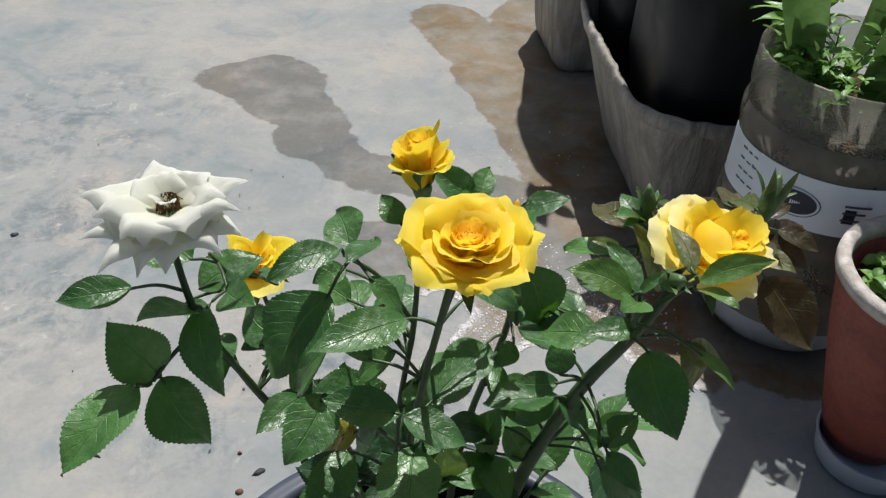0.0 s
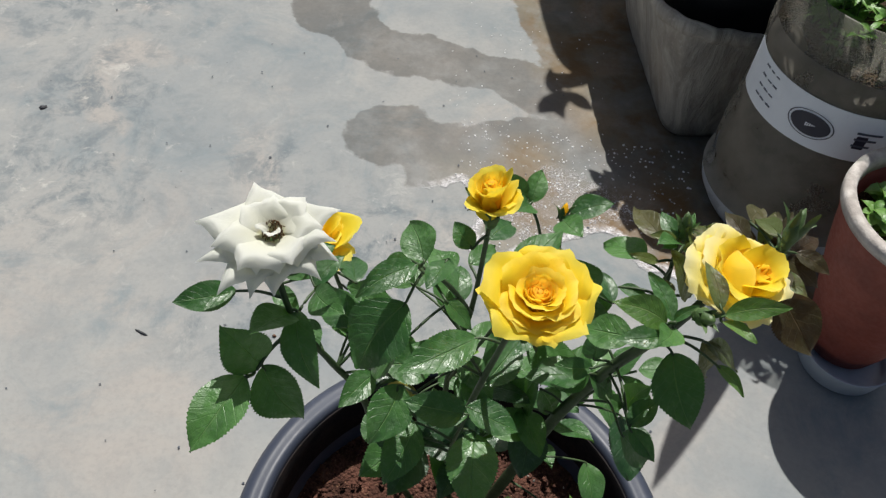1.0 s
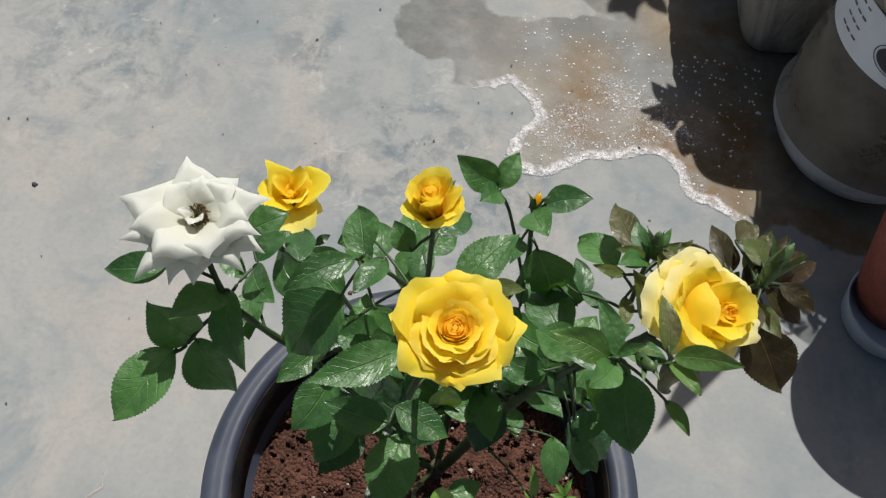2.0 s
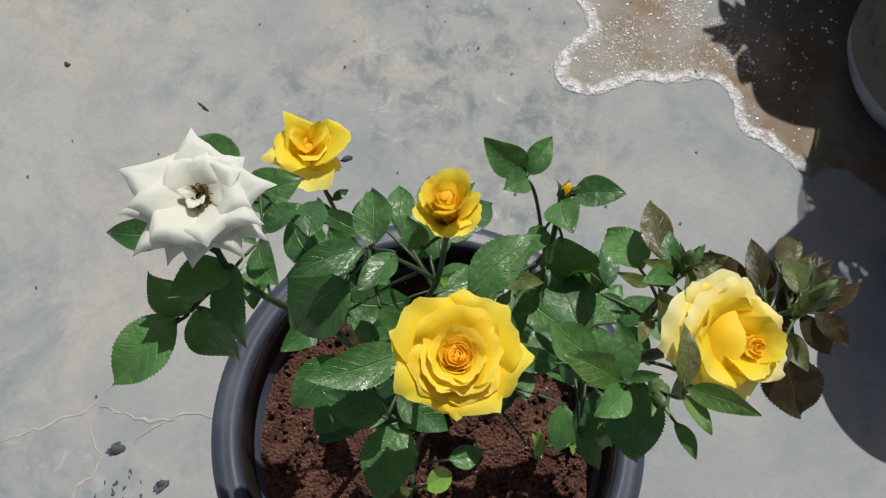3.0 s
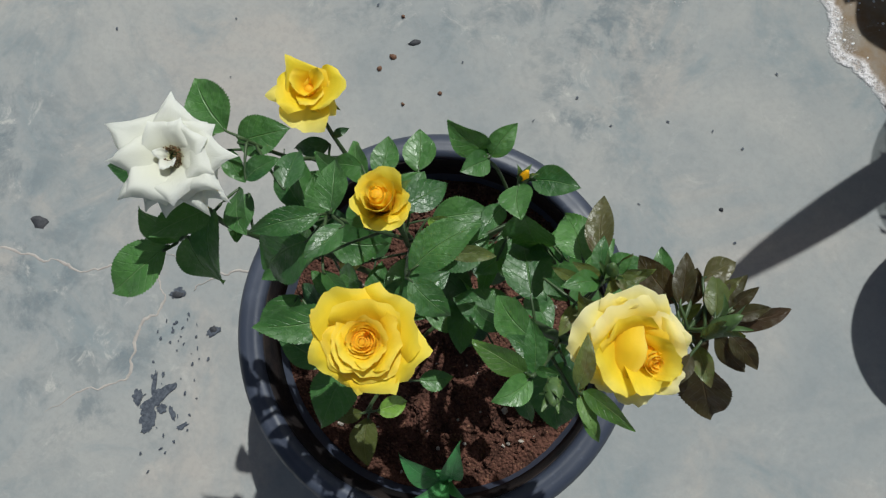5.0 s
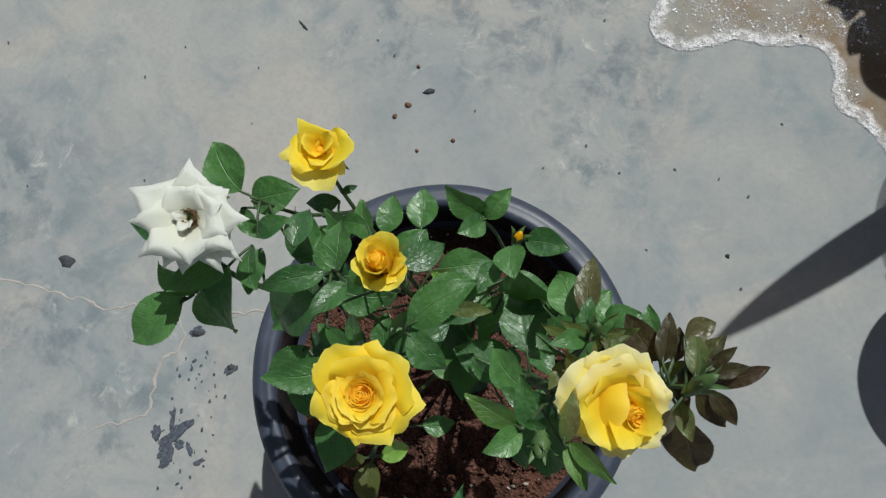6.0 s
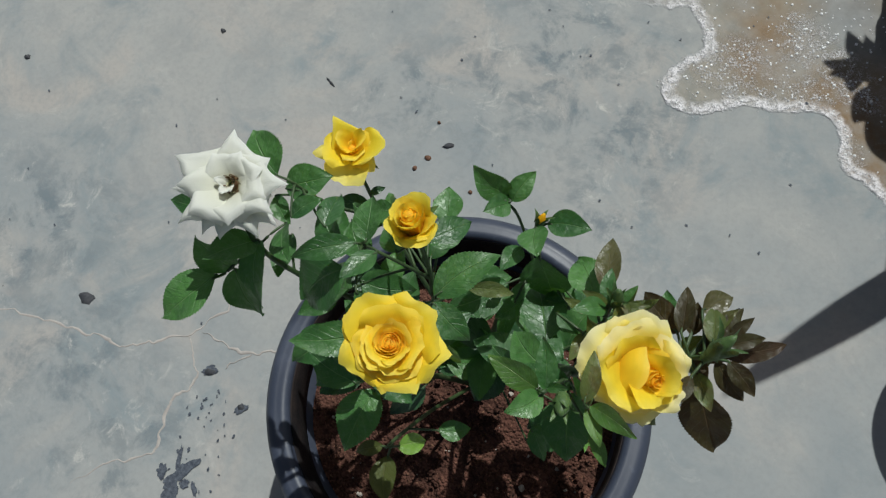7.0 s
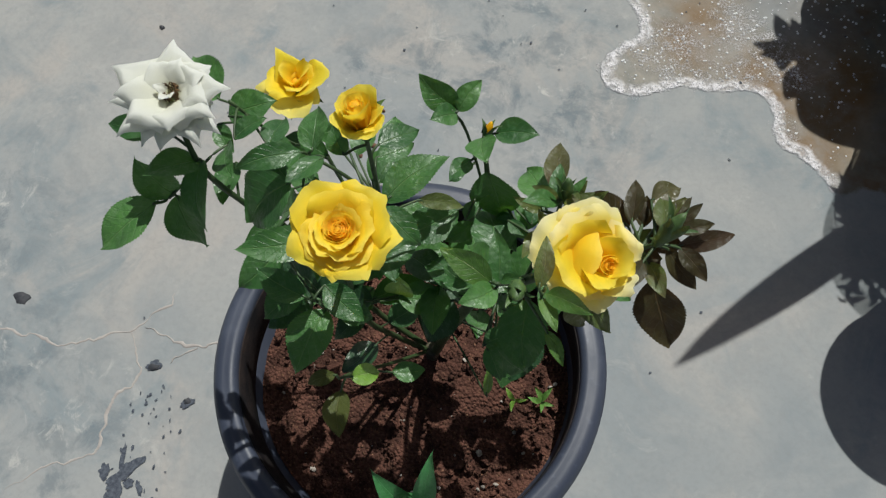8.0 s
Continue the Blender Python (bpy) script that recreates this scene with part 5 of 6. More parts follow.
bottle_planter()
fill = [(0.0, 0.016), (0.07, 0.02), (0.095, 0.045), (0.108, 0.062), (0.109, 0.09), (0.1085, 0.29), (0.106, 0.3), (0.09, 0.306), (0.0, 0.304)]
tagged(new("bottle_soil", lathe("bottle_soil", fill, soil_dark, 64, (*JAR, 0), 0.02)), "dark earth filling the cut plastic bottle", "soil", kind="stuff")


def sword_leaf(plant, base, tip, width, material, seed, lean=(0, -1, 0.2)):
    me = blade("leaf", base, tip, 2 * width / (Vector(tip) - Vector(base)).length, material, lean, 0.55, 0.015, 0.0, 26, 8, seed, 0.42, 0.2, 0.008)
    me.transform(Matrix.Translation(base))
    part("leaf", me, plant)


sword = thing("snake_plant", "snake plant with long upright sword leaves in the cut bottle", "snake plant", (*JAR, 0.3))
sword_leaf(sword, Vector((-0.045, 0.012, 0.0)), Vector((-0.19, -0.043, 0.45)), 0.024, sword_green, 3, (-0.2, -1, 0.3))
sword_leaf(sword, Vector((0.01, -0.01, 0.0)), Vector((0.07, 0.03, 0.33)), 0.022, sword_green, 4)
sword_leaf(sword, Vector((-0.01, -0.045, 0.0)), Vector((0.06, -0.08, 0.2)), 0.017, sword_green, 5)
sword_leaf(sword, Vector((-0.01, 0.03, 0.0)), Vector((0.03, 0.08, 0.34)), 0.024, sword_green, 6)
sword_leaf(sword, Vector((0.04, -0.03, 0.0)), Vector((0.13, -0.06, 0.2)), 0.018, sword_green, 7)
sword_leaf(sword, Vector((0.02, -0.06, 0.0)), Vector((0.085, -0.11, 0.11)), 0.014, sword_green, 8)
sword_leaf(sword, Vector((0.0, -0.03, 0.0)), Vector((-0.01, -0.05, 0.24)), 0.016, sword_green, 9)


def sprig(name, at, label, shoots, seed, leaf_size, tall, material, spread_r=0.03, ratio=0.36, rows=12):
    """A low plant of thin shoots with leaf pairs."""
    rng = random.Random(seed)
    plant = thing(name, label, "plant", at)
    for s in range(shoots):
        a = 6.28 * s / shoots + rng.uniform(-0.4, 0.4)
        out = Vector((math.cos(a), math.sin(a), 0))
        top = out * spread_r * rng.uniform(0.6, 1.5) + Vector((0, 0, tall * rng.uniform(0.6, 1.15)))
        line = smooth_line([out * 0.006, out * spread_r * 0.4 + Vector((0, 0, top.z * 0.5)), top], 5)
        part("stem", tube("stem", line, 0.0012, 0.0007, stem_green, 5), plant)
        for k in range(3, len(line)):
            for side in (-1, 1):
                ang = a + side * 1.2 + k * 1.57 + rng.uniform(-0.4, 0.4)
                d = Vector((math.cos(ang), math.sin(ang), rng.uniform(-0.1, 0.6))).normalized()
                foot = line[k]
                me = blade("leaf", foot, foot + d * leaf_size * rng.uniform(0.6, 1.1), ratio * rng.uniform(0.8, 1.2), material, (0, 0, 1), 0.3, 0.12, 0.0, rows, 4, seed * 50 + s * 9 + k, 0.42)
                me.transform(Matrix.Translation(foot))
                part("leaf", me, plant)


sprig("creeping_weed", (0.341, 0.565, 0.3), "bright green small-leaved weed spilling over the cut bottle", 4, 21, 0.022, 0.075, sprout_green)
sprig("creeping_weed", (0.436, 0.545, 0.3), "bright green small-leaved weed among the sword leaves", 3, 22, 0.026, 0.075, sprout_green)
sprig("creeping_weed", (0.366, 0.594, 0.3), "bright green leafy weed standing above the cut bottle", 3, 23, 0.026, 0.1, sprout_green)

sprig("creeping_weed", (0.466, 0.584, 0.3), "bright green small-leaved weed at the bottle's edge", 4, 24, 0.026, 0.13, sprout_green)
sprig("creeping_weed", (0.336, 0.624, 0.3), "bright green leafy weed at the bottle's edge", 4, 26, 0.026, 0.07, sprout_green)

for k, (dx, dy, tall) in enumerate(((-0.06, -0.02, 0.08), (0.03, -0.06, 0.08), (0.075, -0.03, 0.12), (-0.07, 0.03, 0.12), (0.06, 0.03, 0.15))):
    sprig("leafy_weed", (JAR[0] + dx, JAR[1] + dy, 0.3), "sunlit yellow-green weed growing thickly in the cut bottle", 3, 60 + k, 0.046, tall, sprout_green, 0.03, 0.3)

# ---- the red pot on its saucer ----
RED = (0.452, 0.397)


def red_pot():
    pot = thing("clay_pot", "round red-painted clay pot with a worn whitish rim", "flower pot", (*RED, 0.012))
    body = [(0.0, 0.0), (0.036, 0.0), (0.042, 0.004), (0.05, 0.03), (0.06, 0.07), (0.07, 0.11), (0.08, 0.15), (0.087, 0.185), (0.0895, 0.20), (0.094, 0.215), (0.0985, 0.232), (0.0982, 0.237), (0.0945, 0.238)]
    part("body", lathe("clay_body", body + [(0.0865, 0.236), (0.078, 0.19), (0.066, 0.13), (0.0, 0.12)], red_paint, 96, wobble=0.004), pot)
    rim = [(0.0985, 0.228), (0.0995, 0.236), (0.0988, 0.2415), (0.093, 0.2432), (0.0872, 0.2415), (0.085, 0.236), (0.0845, 0.225), (0.0862, 0.225), (0.0868, 0.2375), (0.0975, 0.2378)]
    part("rim", lathe("clay_rim", rim, rim_white, 96, wobble=0.008, seed=4, closed=True), pot, "chalky white worn rim")


red_pot()
sauce = [(0.0, 0.0), (0.054, 0.0), (0.059, 0.004), (0.0655, 0.042), (0.067, 0.0435), (0.0635, 0.043), (0.0565, 0.009), (0.048, 0.0095), (0.0, 0.0095)]
dish = thing("pot_saucer", "pale blue-grey plastic saucer under the red pot", "saucer", (RED[0], RED[1] - 0.02, 0.0))
part("dish", lathe("saucer_dish", [(0.87 * r, 0.8 * z) for r, z in sauce], saucer_plastic, 80), dish)
tagged(new("red_pot_soil", soil_disc("red_pot_soil", 0.081, 0.212, RED, soil_dark, 0.004, 9.0, 16, 48)), "dark earth in the red pot", "soil", kind="stuff")
for k, (dx, dy) in enumerate(((-0.05, 0.0), (-0.035, -0.045), (-0.03, 0.04), (0.01, -0.03), (0.0, 0.02), (0.04, 0.0))):
    sprig("herb_sprout", (RED[0] + dx, RED[1] + dy, 0.21), "light green herb sprouts with rounded leaves in the red pot", 2, 40 + k, 0.022, 0.026, sprout_green, 0.014, 0.75, 10)


# ---- grow bags in the shade ----
def square(a, turn, power, wide=1.0, deep=1.0):
    """Radius of a rounded oblong of half-sizes wide and deep towards the angle a."""
    c, s = math.cos(a - radians(turn)), math.sin(a - radians(turn))
    return (abs(c / wide) ** power + abs(s / deep) ** power) ** (-1 / power)


def hem(name, half, turn, power, z0, z1, thick, material):
    """A rounded-square band with a rounded top edge."""
    verts, faces, seg = [], [], 96
    shape = ((0.0, z0), (thick * 0.6, z0), (thick, z0 + (z1 - z0) * 0.3), (thick, z1 - thick * 0.4), (thick * 0.5, z1), (0.0, z1 - thick * 0.3))
    for i in range(seg):
        a = 2 * math.pi * i / seg
        dz = 0.006 * noise.noise((math.cos(a) * 2 + half * 50, math.sin(a) * 2, 1.0))
        for r, z in shape:
            q = half * square(a, turn, power) * (1 + 0.012 * noise.noise((math.cos(a) * 5, math.sin(a) * 5, half * 90))) + r
            verts.append((q * math.cos(a), q * math.sin(a), z + dz))
    n = len(shape)
    for i in range(seg):
        for k in range(n):
            j, l = (i + 1) % seg, (k + 1) % n
            faces.append((i * n + k, j * n + k, j * n + l, i * n + l))
    return mesh_of(name, verts, faces, material)


def grow_bag(low_at, top_at, turn, low_half, top_half, high, seed, label, sag=0.0):
    """A creased oblong sack that widens and leans upward, with a folded lip that sags along its front by 'sag'."""
    bag = thing("grow_bag", label, "grow bag", (*low_at, 0), "grow bags")
    lean = Vector(top_at) - Vector(low_at)
    seg, rows = 160, 26
    verts, faces, lip_verts, lip_faces = [], [], [], []

    def wall(a, v):
        wide, deep = (low + (top - low) * v ** 0.85 for low, top in zip(low_half, top_half))
        return square(a, turn, 9.0 - 3.0 * v, wide, deep)

    for i in range(seg):
        a = 2 * math.pi * i / seg
        c, s = math.cos(a), math.sin(a)
        local = a - radians(turn)
        front = max(0.0, -math.sin(local)) ** 1.5 * (0.5 + 0.5 * math.cos(local))
        mouth = high + 0.010 * noise.noise((c * 2 + seed, s * 2, 2.0)) - sag * front
        crease = noise.noise((c * 9 + seed, s * 9, 0.4))
        for j in range(rows + 1):
            v = j / rows
            z = mouth * v
            r = wall(a, v)
            r *= 1 + 0.016 * crease * (0.3 + v) + 0.018 * noise.fractal((c * 3.0 + seed, s * 3.0, z * 9), 0.9, 2.1, 4)
            if v < 0.06:
                r -= 0.004 * (1 - v / 0.06)
            verts.append((lean.x * v + r * c, lean.y * v + r * s, z))
        for j in range(5):
            v = 1 - 0.3 * j / 4
            r = wall(a, v) - 0.004 - 0.003 * (j > 0)
            verts.append((lean.x * v + r * c, lean.y * v + r * s, mouth * v - 0.001))
        rim = wall(a, 1.0) * (1 + 0.016 * crease * 1.3)
        for out, dz in ((-0.003, 0.002), (0.003, 0.004), (0.007, 0.0), (0.0075, -0.010), (0.005, -0.018), (0.001, -0.018)):
            lip_verts.append((lean.x + (rim + out) * c, lean.y + (rim + out) * s, mouth + dz + 0.003 * noise.noise((c * 7, s * 7, seed))))
    n = rows + 6
    for i in range(seg):
        j = (i + 1) % seg
        for k in range(n - 1):
            faces.append((i * n + k, j * n + k, j * n + k + 1, i * n + k + 1))
        for k in range(6):
            l = (k + 1) % 6
            lip_faces.append((i * 6 + k, j * 6 + k, j * 6 + l, i * 6 + l))
    faces.append(tuple(i * n for i in range(seg))[::-1])
    part("sack", mesh_of("sack", verts, faces, grey_film), bag)
    part("lip", mesh_of("lip", lip_verts, lip_faces, grey_film), bag, "folded grey lip")


def black_pot(x, y, half, turn, foot, top, seed, label):
    """A soft black liner pot of rounded square section, bulging over the sack's lip."""
    pot = thing("nursery_pot", label, "flower pot", (x, y, foot), "nursery pots")
    shape = ((0.8, 0.0), (0.86, 0.04), (0.93, 0.15), (0.965, 0.22), (0.985, 0.25), (1.005, 0.28), (1.015, 0.34), (1.01, 0.45), (1.02, 0.6), (1.033, 0.93), (1.0, 0.94), (0.97, 0.78), (0.5, 0.77), (0.0, 0.77))
    verts, faces, seg = [], [], 96
    for i in range(seg):
        a = 2 * math.pi * i / seg
        for r, h in shape:
            q = half * r * square(a, turn, 4.5) * (1 + 0.014 * noise.noise((math.cos(a) * 3 + seed, math.sin(a) * 3, h * 5)))
            z = h * (top - foot)
            verts.append((q * math.cos(a), q * math.sin(a), z))
    n = len(shape)
    for i in range(seg):
        j = (i + 1) % seg
        for k in range(n - 1):
            faces.append((i * n + k, j * n + k, j * n + k + 1, i * n + k + 1))
    faces.append(tuple(i * n for i in range(seg))[::-1])
    part("body", mesh_of("nursery_body", verts, faces, black_film), pot)
    part("rim", hem("nursery_rim", half * 1.028, turn, 4.5, 0.87 * (top - foot), top - foot, 0.006, black_film), pot, "rolled black rim")
    tagged(new("nursery_soil", soil_disc("nursery_soil", half * 0.97, foot + 0.86 * (top - foot), (x, y), soil_dark, 0.004, 2.0, 12, 40)), "dark earth in the black nursery pot", "soil", kind="stuff")


def leafy_bush(x, y, z, radius, tall, count, seed, label, size=1.0):
    """A leafy shrub: stems, and leaves all round in an uneven crown."""
    rng = random.Random(seed)
    shrub = thing("shrub", label, "shrub", (x, y, z))
    tips = []
    for s in range(9):
        a = rng.uniform(0, 6.28)
        reach = radius * rng.uniform(0.3, 1.0)
        top = Vector((math.cos(a) * reach, math.sin(a) * reach, tall * rng.uniform(0.5, 1.0)))
        line = smooth_line([(0, 0, -0.01), (top.x * 0.35, top.y * 0.35, top.z * 0.55), top], 8)
        part("stem", tube("stem", line, 0.004, 0.0012, stem_wood, 6), shrub)
        tips += line[4:]
    for k in range(count):
        foot = rng.choice(tips)
        a = rng.uniform(0, 6.28)
        d = Vector((math.cos(a), math.sin(a), rng.uniform(-0.5, 0.5))).normalized()
        me = blade("leaf", foot, foot + d * size * rng.uniform(0.03, 0.055), rng.uniform(0.4, 0.6), bush_green, (0, 0, 1), 0.2, 0.12, 0.04, 12, 4, seed * 300 + k)
        part("leaf", me, shrub, at=foot)


grow_bag((0.316, 0.921), (0.2715, 0.92), 11, (0.1, 0.16), (0.125, 0.2), 0.236, 1.0, "creased grey plastic grow bag with a folded lip", 0.045)
black_pot(0.3, 0.862, 0.104, 11, 0.15, 0.43, 2.0, "soft black nursery pot bulging over a grey bag")
black_pot(0.232, 1.05, 0.078, 11, 0.15, 0.45, 3.0, "soft black nursery pot standing behind another in a grey bag")
grow_bag((0.191, 1.413), (0.191, 1.423), 14, (0.115, 0.115), (0.14, 0.14), 0.24, 7.0, "creased grey plastic grow bag standing in the shade")
black_pot(0.191, 1.423, 0.135, 14, 0.2, 0.74, 5.0, "soft black nursery pot in the far grey bag")
leafy_bush(0.28, 0.92, 0.37, 0.15, 0.19, 260, 3, "dark green leafy shrub growing in a nursery pot", 1.35)
leafy_bush(0.2, 1.41, 0.66, 0.2, 0.26, 240, 4, "dark green leafy shrub growing in the far nursery pot", 1.6)


# ---- bits on the floor ----
def fleck(name, x, y, long, wide, turn, material, label, category, seed, kind=""):
    """A small flat scrap with a ragged edge, lying on the floor."""
    rng = random.Random(seed)
    n, verts = 14, []
    for k in range(n):
        a = 2 * math.pi * k / n
        q = rng.uniform(0.75, 1.1)
        verts.append((0.5 * long * q * math.cos(a), 0.5 * wide * q * math.sin(a), 0.0004))
    top = [(px * 0.8, py * 0.8, 0.0016 + 0.002 * rng.random()) for px, py, _ in verts]
    faces = [(k, (k + 1) % n, n + (k + 1) % n, n + k) for k in range(n)] + [tuple(range(n, 2 * n))]
    ob = tagged(new(name, mesh_of(name, verts + top, faces, material)), label, category, kind=kind)
    ob.location = (x, y, -0.0012)
    ob.rotation_euler = (0, 0, radians(turn))


fleck("dead_leaf", -0.489, -0.133, 0.024, 0.016, 12, dry_dark, "curled black dead leaf on the cement floor", "leaf", 1)
fleck("dead_leaf", -0.297, -0.121, 0.016, 0.009, 30, dry_dark, "small dark dead leaf on the cement floor", "leaf", 2)
fleck("dead_leaf", -0.211, 0.269, 0.017, 0.007, 40, dry_dark, "narrow dark dried leaf on the cement floor", "leaf", 3)
fleck("clay_crumb", -0.224, 0.242, 0.010, 0.008, 8, dry_brown, "red-brown clay crumb on the cement floor", "crumb", 4)
fleck("clay_crumb", -0.231, 0.222, 0.007, 0.006, 80, dry_brown, "red-brown clay crumb on the cement floor", "crumb", 5)
fleck("dirt_speck", -0.572, 0.257, 0.008, 0.007, 0, dry_dark, "black speck of dirt on the cement floor", "dirt", 6)
fleck("dirt_speck", 0.185, 0.265, 0.006, 0.005, 0, dry_dark, "black speck of dirt on the cement floor", "dirt", 7)
fleck("dirt_speck", -0.679, 0.62, 0.012, 0.009, 40, dry_dark, "dark speck of dirt on the cement floor", "dirt", 8)
fleck("dirt_speck", -0.239, -0.133, 0.010, 0.009, 40, dry_dark, "dark smudge of dirt on the cement floor", "dirt", 9)
fleck("dirt_speck", -0.794, 0.085, 0.010, 0.008, 60, dry_dark, "dark speck of dirt on the cement floor", "dirt", 10)
fleck("clay_crumb", -0.185, 0.198, 0.005, 0.004, 0, dry_brown, "tiny red-brown clay crumb on the cement floor", "crumb", 21)
fleck("clay_crumb", -0.239, 0.29, 0.005, 0.004, 0, dry_brown, "tiny red-brown clay crumb on the cement floor", "crumb", 22)
fleck("clay_crumb", -0.154, 0.23, 0.006, 0.005, 0, dry_brown, "tiny red-brown clay crumb on the cement floor", "crumb", 11)
fleck("dirt_speck", -0.395, 0.267, 0.020, 0.003, -20, dry_dark, "thin dark twig on the cement floor", "twig", 12)


def blots(name, spots, seed, label):
    """Dried splashes: each spot is x, y, length, width, turn; ragged, flat on the floor."""
    rng = random.Random(seed)
    verts, faces = [], []
    for layer, (x, y, long, wide, turn) in enumerate(spots):
        z = 0.0002 + 0.00001 * layer
        n, first, ph = 26, len(verts), rng.uniform(0, 90)
        c, s = math.cos(radians(turn)), math.sin(radians(turn))
        verts.append((x, y, z))
        for k in range(n):
            t = 2 * math.pi * k / n
            q = 0.5 * (1 + 0.5 * noise.noise((math.cos(t) * 1.6 + ph, math.sin(t) * 1.6, 0)) + 0.35 * noise.noise((math.cos(t) * 5 + ph, math.sin(t) * 5, 3)))
            px, py = q * long * math.cos(t), q * wide * math.sin(t)
            verts.append((x + px * c - py * s, y + px * s + py * c, z))
        faces += [(first, first + 1 + k, first + 1 + (k + 1) % n) for k in range(n)]
    tagged(new(name, mesh_of(name, verts, faces, blot_paint)), label, "stain", kind="stuff")


blot_paint = plain("blot_paint", (0.035, 0.042, 0.06), (0.10, 0.115, 0.14), 240, 0.8)
SPLASH = [(-0.265, -0.219, 0.03, 0.006, 118), (-0.254, -0.232, 0.045, 0.016, 70), (-0.252, -0.252, 0.03, 0.019, 100), (-0.274, -0.241, 0.011, 0.016, 30), (-0.242, -0.238, 0.013, 0.010, 60),
          (-0.229, -0.236, 0.018, 0.007, 140), (-0.212, -0.242, 0.014, 0.005, 60), (-0.246, -0.262, 0.016, 0.008, 80), (-0.297, -0.119, 0.017, 0.011, 40), (-0.238, -0.135, 0.018, 0.010, 60), (-0.262, -0.205, 0.006, 0.003, 100)]
drops = random.Random(8)
for k in range(45):
    f = drops.random()
    SPLASH.append((-0.285 + 0.075 * f + drops.gauss(0, 0.016), -0.13 - 0.14 * f + drops.gauss(0, 0.02), drops.uniform(0.001, 0.0055), drops.uniform(0.001, 0.003), drops.uniform(60, 140)))
blots("paint_spatter", SPLASH, 3, "dark blue-black spatter dried on the cement floor")
blots("grit", [(drops.uniform(-0.75, 0.25), drops.uniform(-0.25, 0.9), drops.uniform(0.0012, 0.004), drops.uniform(0.001, 0.003), drops.uniform(0, 180)) for k in range(90)], 9, "scattered dark grit on the cement floor")


def crack(points, seed, width=0.002):
    """A pale mortar-filled crack, standing a little proud."""
    rng = random.Random(seed)
    line = smooth_line([(x, y, -0.0006) for x, y in points], 10)
    line = [p + Vector((noise.noise(p * 70), noise.noise(p * 70 + Vector((9, 4, 2))), 0)) * 0.006 + Vector((noise.noise(p * 300), noise.noise(p * 300 + Vector((5, 1, 2))), 0)) * 0.002 for p in line]
    verts, faces = [], []
    for i, p in enumerate(line):
        d = (line[min(i + 1, len(line) - 1)] - line[max(i - 1, 0)]).normalized()
        fade = min(1.0, 6 * i / len(line), 6 * (len(line) - 1 - i) / len(line)) + 0.1
        s = Vector((-d.y, d.x, 0)) * width * fade * (0.75 + 1.1 * noise.noise(p * 45 + Vector((seed, 0, 0))))
        verts += [p - s * 1.6 - Vector((0, 0, 0.0008)), p - s * 0.7 + Vector((0, 0, 0.0003)), p + Vector((0, 0, 0.0001)), p + s * 0.8 + Vector((0, 0, 0.0003)), p + s * 1.5 - Vector((0, 0, 0.0008))]
    for i in range(len(line) - 1):
        for k in range(4):
            faces.append((5 * i + k, 5 * i + k + 1, 5 * i + k + 6, 5 * i + k + 5))
    tagged(new("crack_filler", mesh_of("crack_filler", verts, faces, crack_fill)), "thin raised line of pale mortar along a floor crack", "crack", kind="structure")


crack(((-0.66, -0.25), (-0.57, -0.2), (-0.472, -0.17), (-0.448, -0.16), (-0.408, -0.154), (-0.379, -0.126), (-0.349, -0.098), (-0.329, -0.058), (-0.327, -0.037)), 1, 0.0011)
crack(((-0.349, -0.098), (-0.318, -0.123), (-0.306, -0.144), (-0.317, -0.174), (-0.302, -0.205), (-0.298, -0.232), (-0.305, -0.241), (-0.336, -0.272), (-0.36, -0.31)), 2, 0.0011)
crack(((-0.338, -0.086), (-0.302, -0.085), (-0.271, -0.079), (-0.247, -0.063), (-0.21, -0.05)), 3, 0.0009)
crack(((-0.268, -0.080), (-0.285, -0.109)), 4, 0.0008)


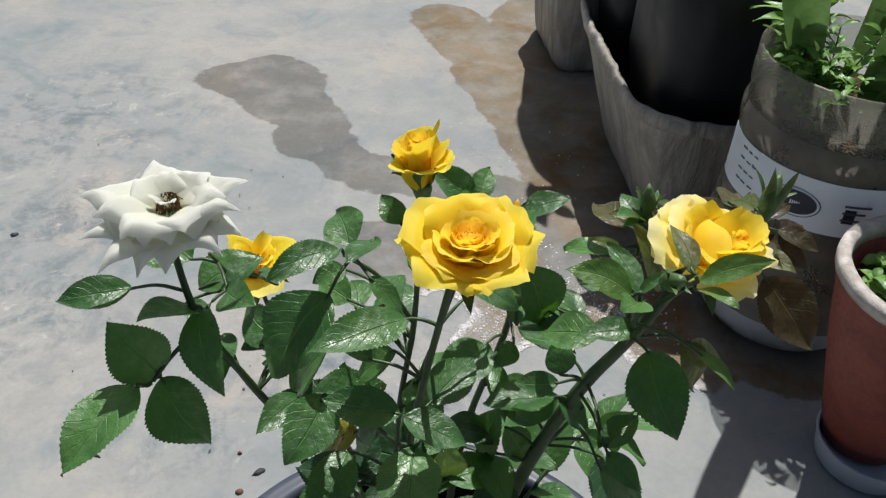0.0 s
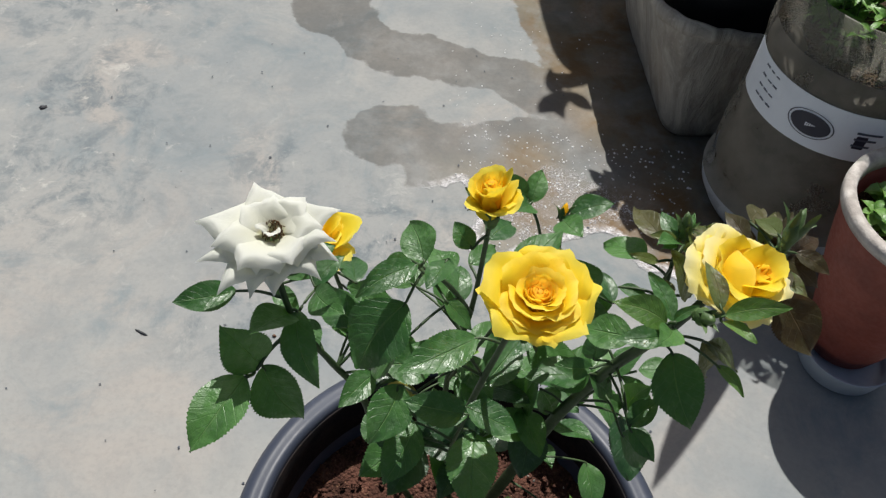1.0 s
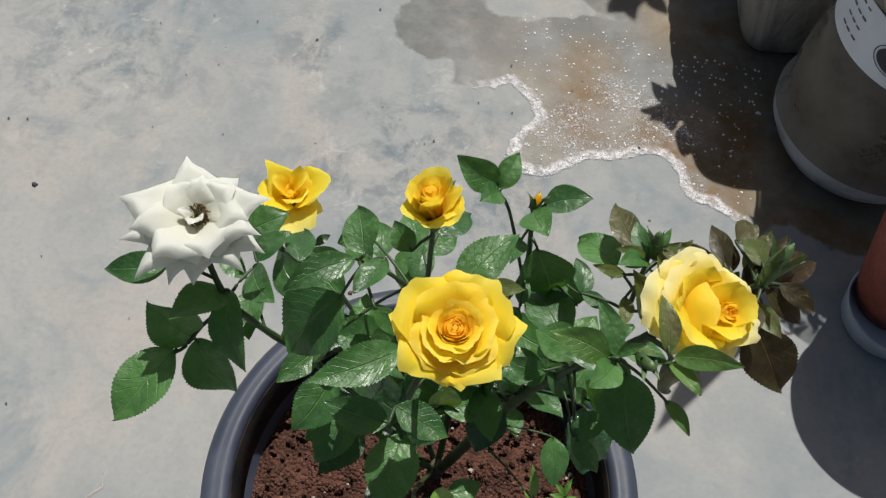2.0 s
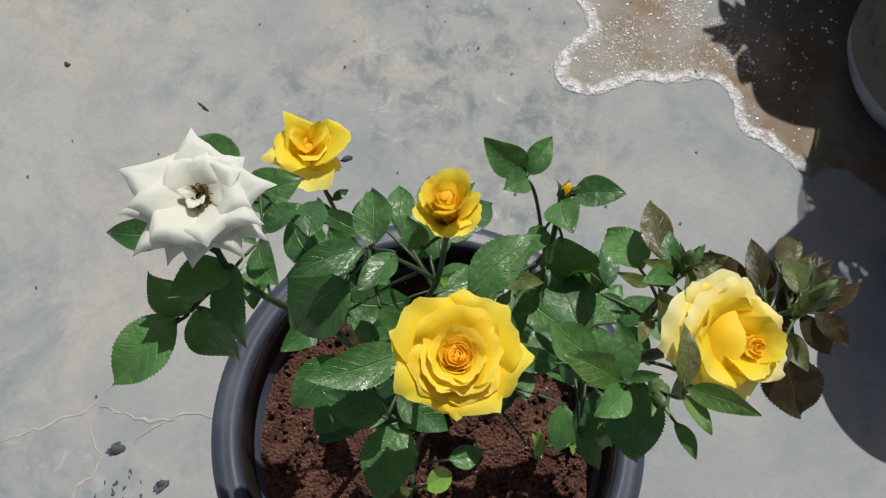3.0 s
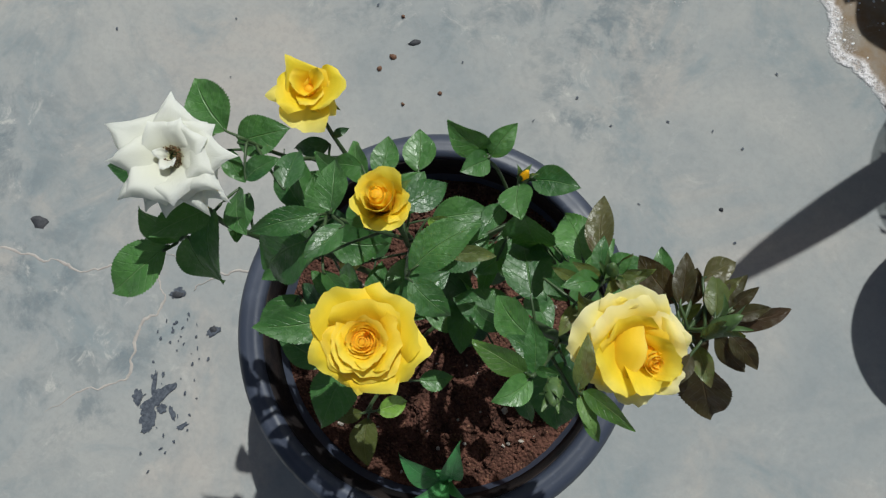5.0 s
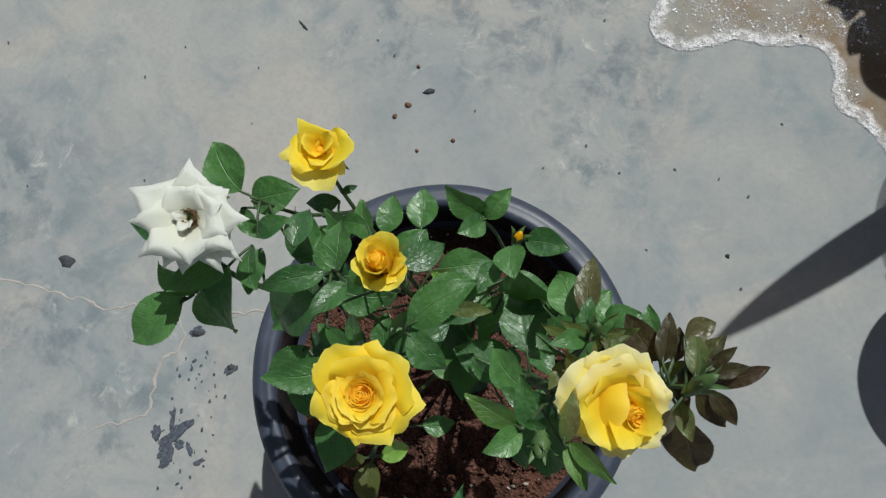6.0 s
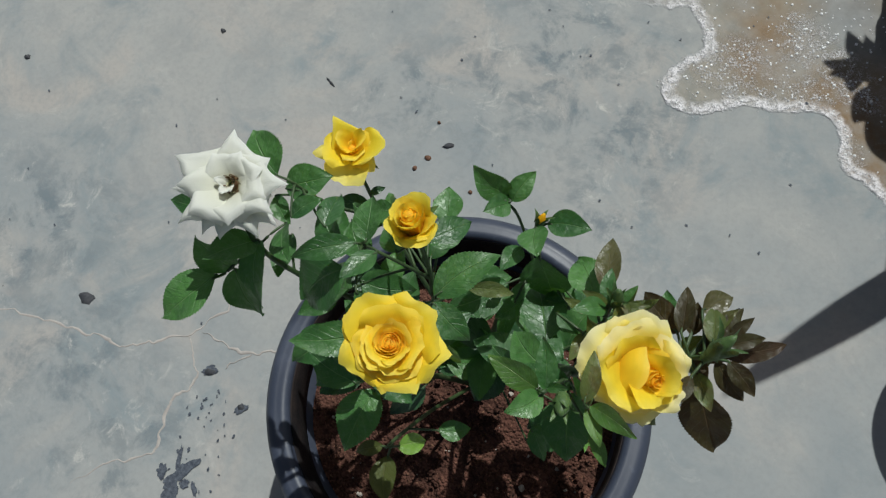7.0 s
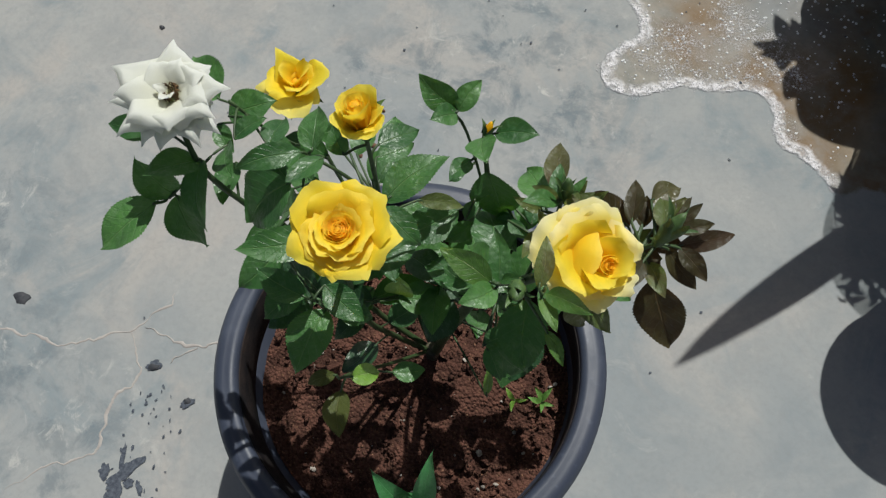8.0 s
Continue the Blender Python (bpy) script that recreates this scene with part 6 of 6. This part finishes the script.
# ---- froth on the damp floor ----
def froth():
    """Foam bubbles heaped along the edge of the puddle's tongue, and loose ones glinting on it."""
    m = Mat("bubble_film")
    m.set(color=(0.66, 0.65, 0.66), rough=0.22, spec=1.0)
    clear = m.node("ShaderNodeBsdfTransparent")
    mixer = m.node("ShaderNodeMixShader")
    mixer.inputs["Fac"].default_value = 0.42
    m.link(m.b.outputs[0], mixer.inputs[1])
    m.link(clear.outputs[0], mixer.inputs[2])
    m.link(mixer.outputs[0], m.out.inputs["Surface"])
    rng = random.Random(12)
    verts, faces = [], []

    def dome(x, y, r, lift=0.0):
        first = len(verts)
        for ring_no in range(3):
            b = ring_no * 0.5
            for k in range(7):
                a = 2 * math.pi * k / 7
                verts.append((x + r * math.cos(b) * math.cos(a), y + r * math.cos(b) * math.sin(a), lift + r * math.sin(b) * 0.9 - 0.0012))
        verts.append((x, y, lift + r * 0.9 - 0.0012))
        for ring_no in range(2):
            for k in range(7):
                l = (k + 1) % 7
                faces.append((first + ring_no * 7 + k, first + ring_no * 7 + l, first + ring_no * 7 + 7 + l, first + ring_no * 7 + 7 + k))
        for k in range(7):
            faces.append((first + 14 + k, first + 14 + (k + 1) % 7, first + 21))

    count = 14000
    px = np.array([rng.uniform(-0.06, 0.285) for _ in range(count)])
    py = np.array([rng.uniform(0.43, 0.72) for _ in range(count)])
    deep = depth_in(TONGUE, px, py)
    for x, y, d in zip(px, py, deep):
        d += 0.010 * noise.noise((x * 45, y * 45, 0.0)) + 0.006 * noise.noise((x * 110, y * 110, 3.0))
        clump = noise.noise((x * 19, y * 19, 7.0)) + 0.5 * noise.noise((x * 60, y * 60, 1.0))
        if -0.001 < d < 0.013:
            if rng.random() < 0.75:
                dome(x, y, rng.uniform(0.0004, 0.0010), rng.uniform(0, 0.0009))
        elif d > 0.011 and rng.random() < (0.4 if clump > -0.25 and any((x - a) ** 2 + (y - b) ** 2 < r * r for a, b, r in SUDS) else 0.035):
            dome(x, y, rng.uniform(0.0005, 0.0012) if rng.random() < 0.8 else rng.uniform(0.0012, 0.0022))
    tagged(new("froth", mesh_of("froth", list(verts), list(faces), m.m)), "fine white froth bubbles along the edge of the puddle", "foam", kind="stuff")
    # the larger, brighter beads, single or crowded in the suds, painted white as sun glints
    verts.clear()
    faces.clear()
    for x, y, d in zip(px, py, deep):
        near = any((x - a) ** 2 + (y - b) ** 2 < (r + 0.006) ** 2 for a, b, r in SUDS)
        if d > 0.006 and rng.random() < (0.055 if near else 0.028):
            dome(x, y, 0.0011 + 0.0011 * rng.random() ** 2.5, 0.0004)
    for _ in range(60):
        x, y = rng.uniform(-0.1, 0.16), rng.uniform(0.7, 1.05)
        dome(x, y, rng.uniform(0.0006, 0.0016))
    bead = plain("glint_bead", (0.82, 0.82, 0.82), (0.9, 0.9, 0.9), 300, 0.15, 0.1, 0.0005, 0.8)
    tagged(new("glint_beads", mesh_of("glint_beads", verts, faces, bead)), "white foam beads standing for sun glints over the shallow puddle", "foam", kind="stuff")


froth()
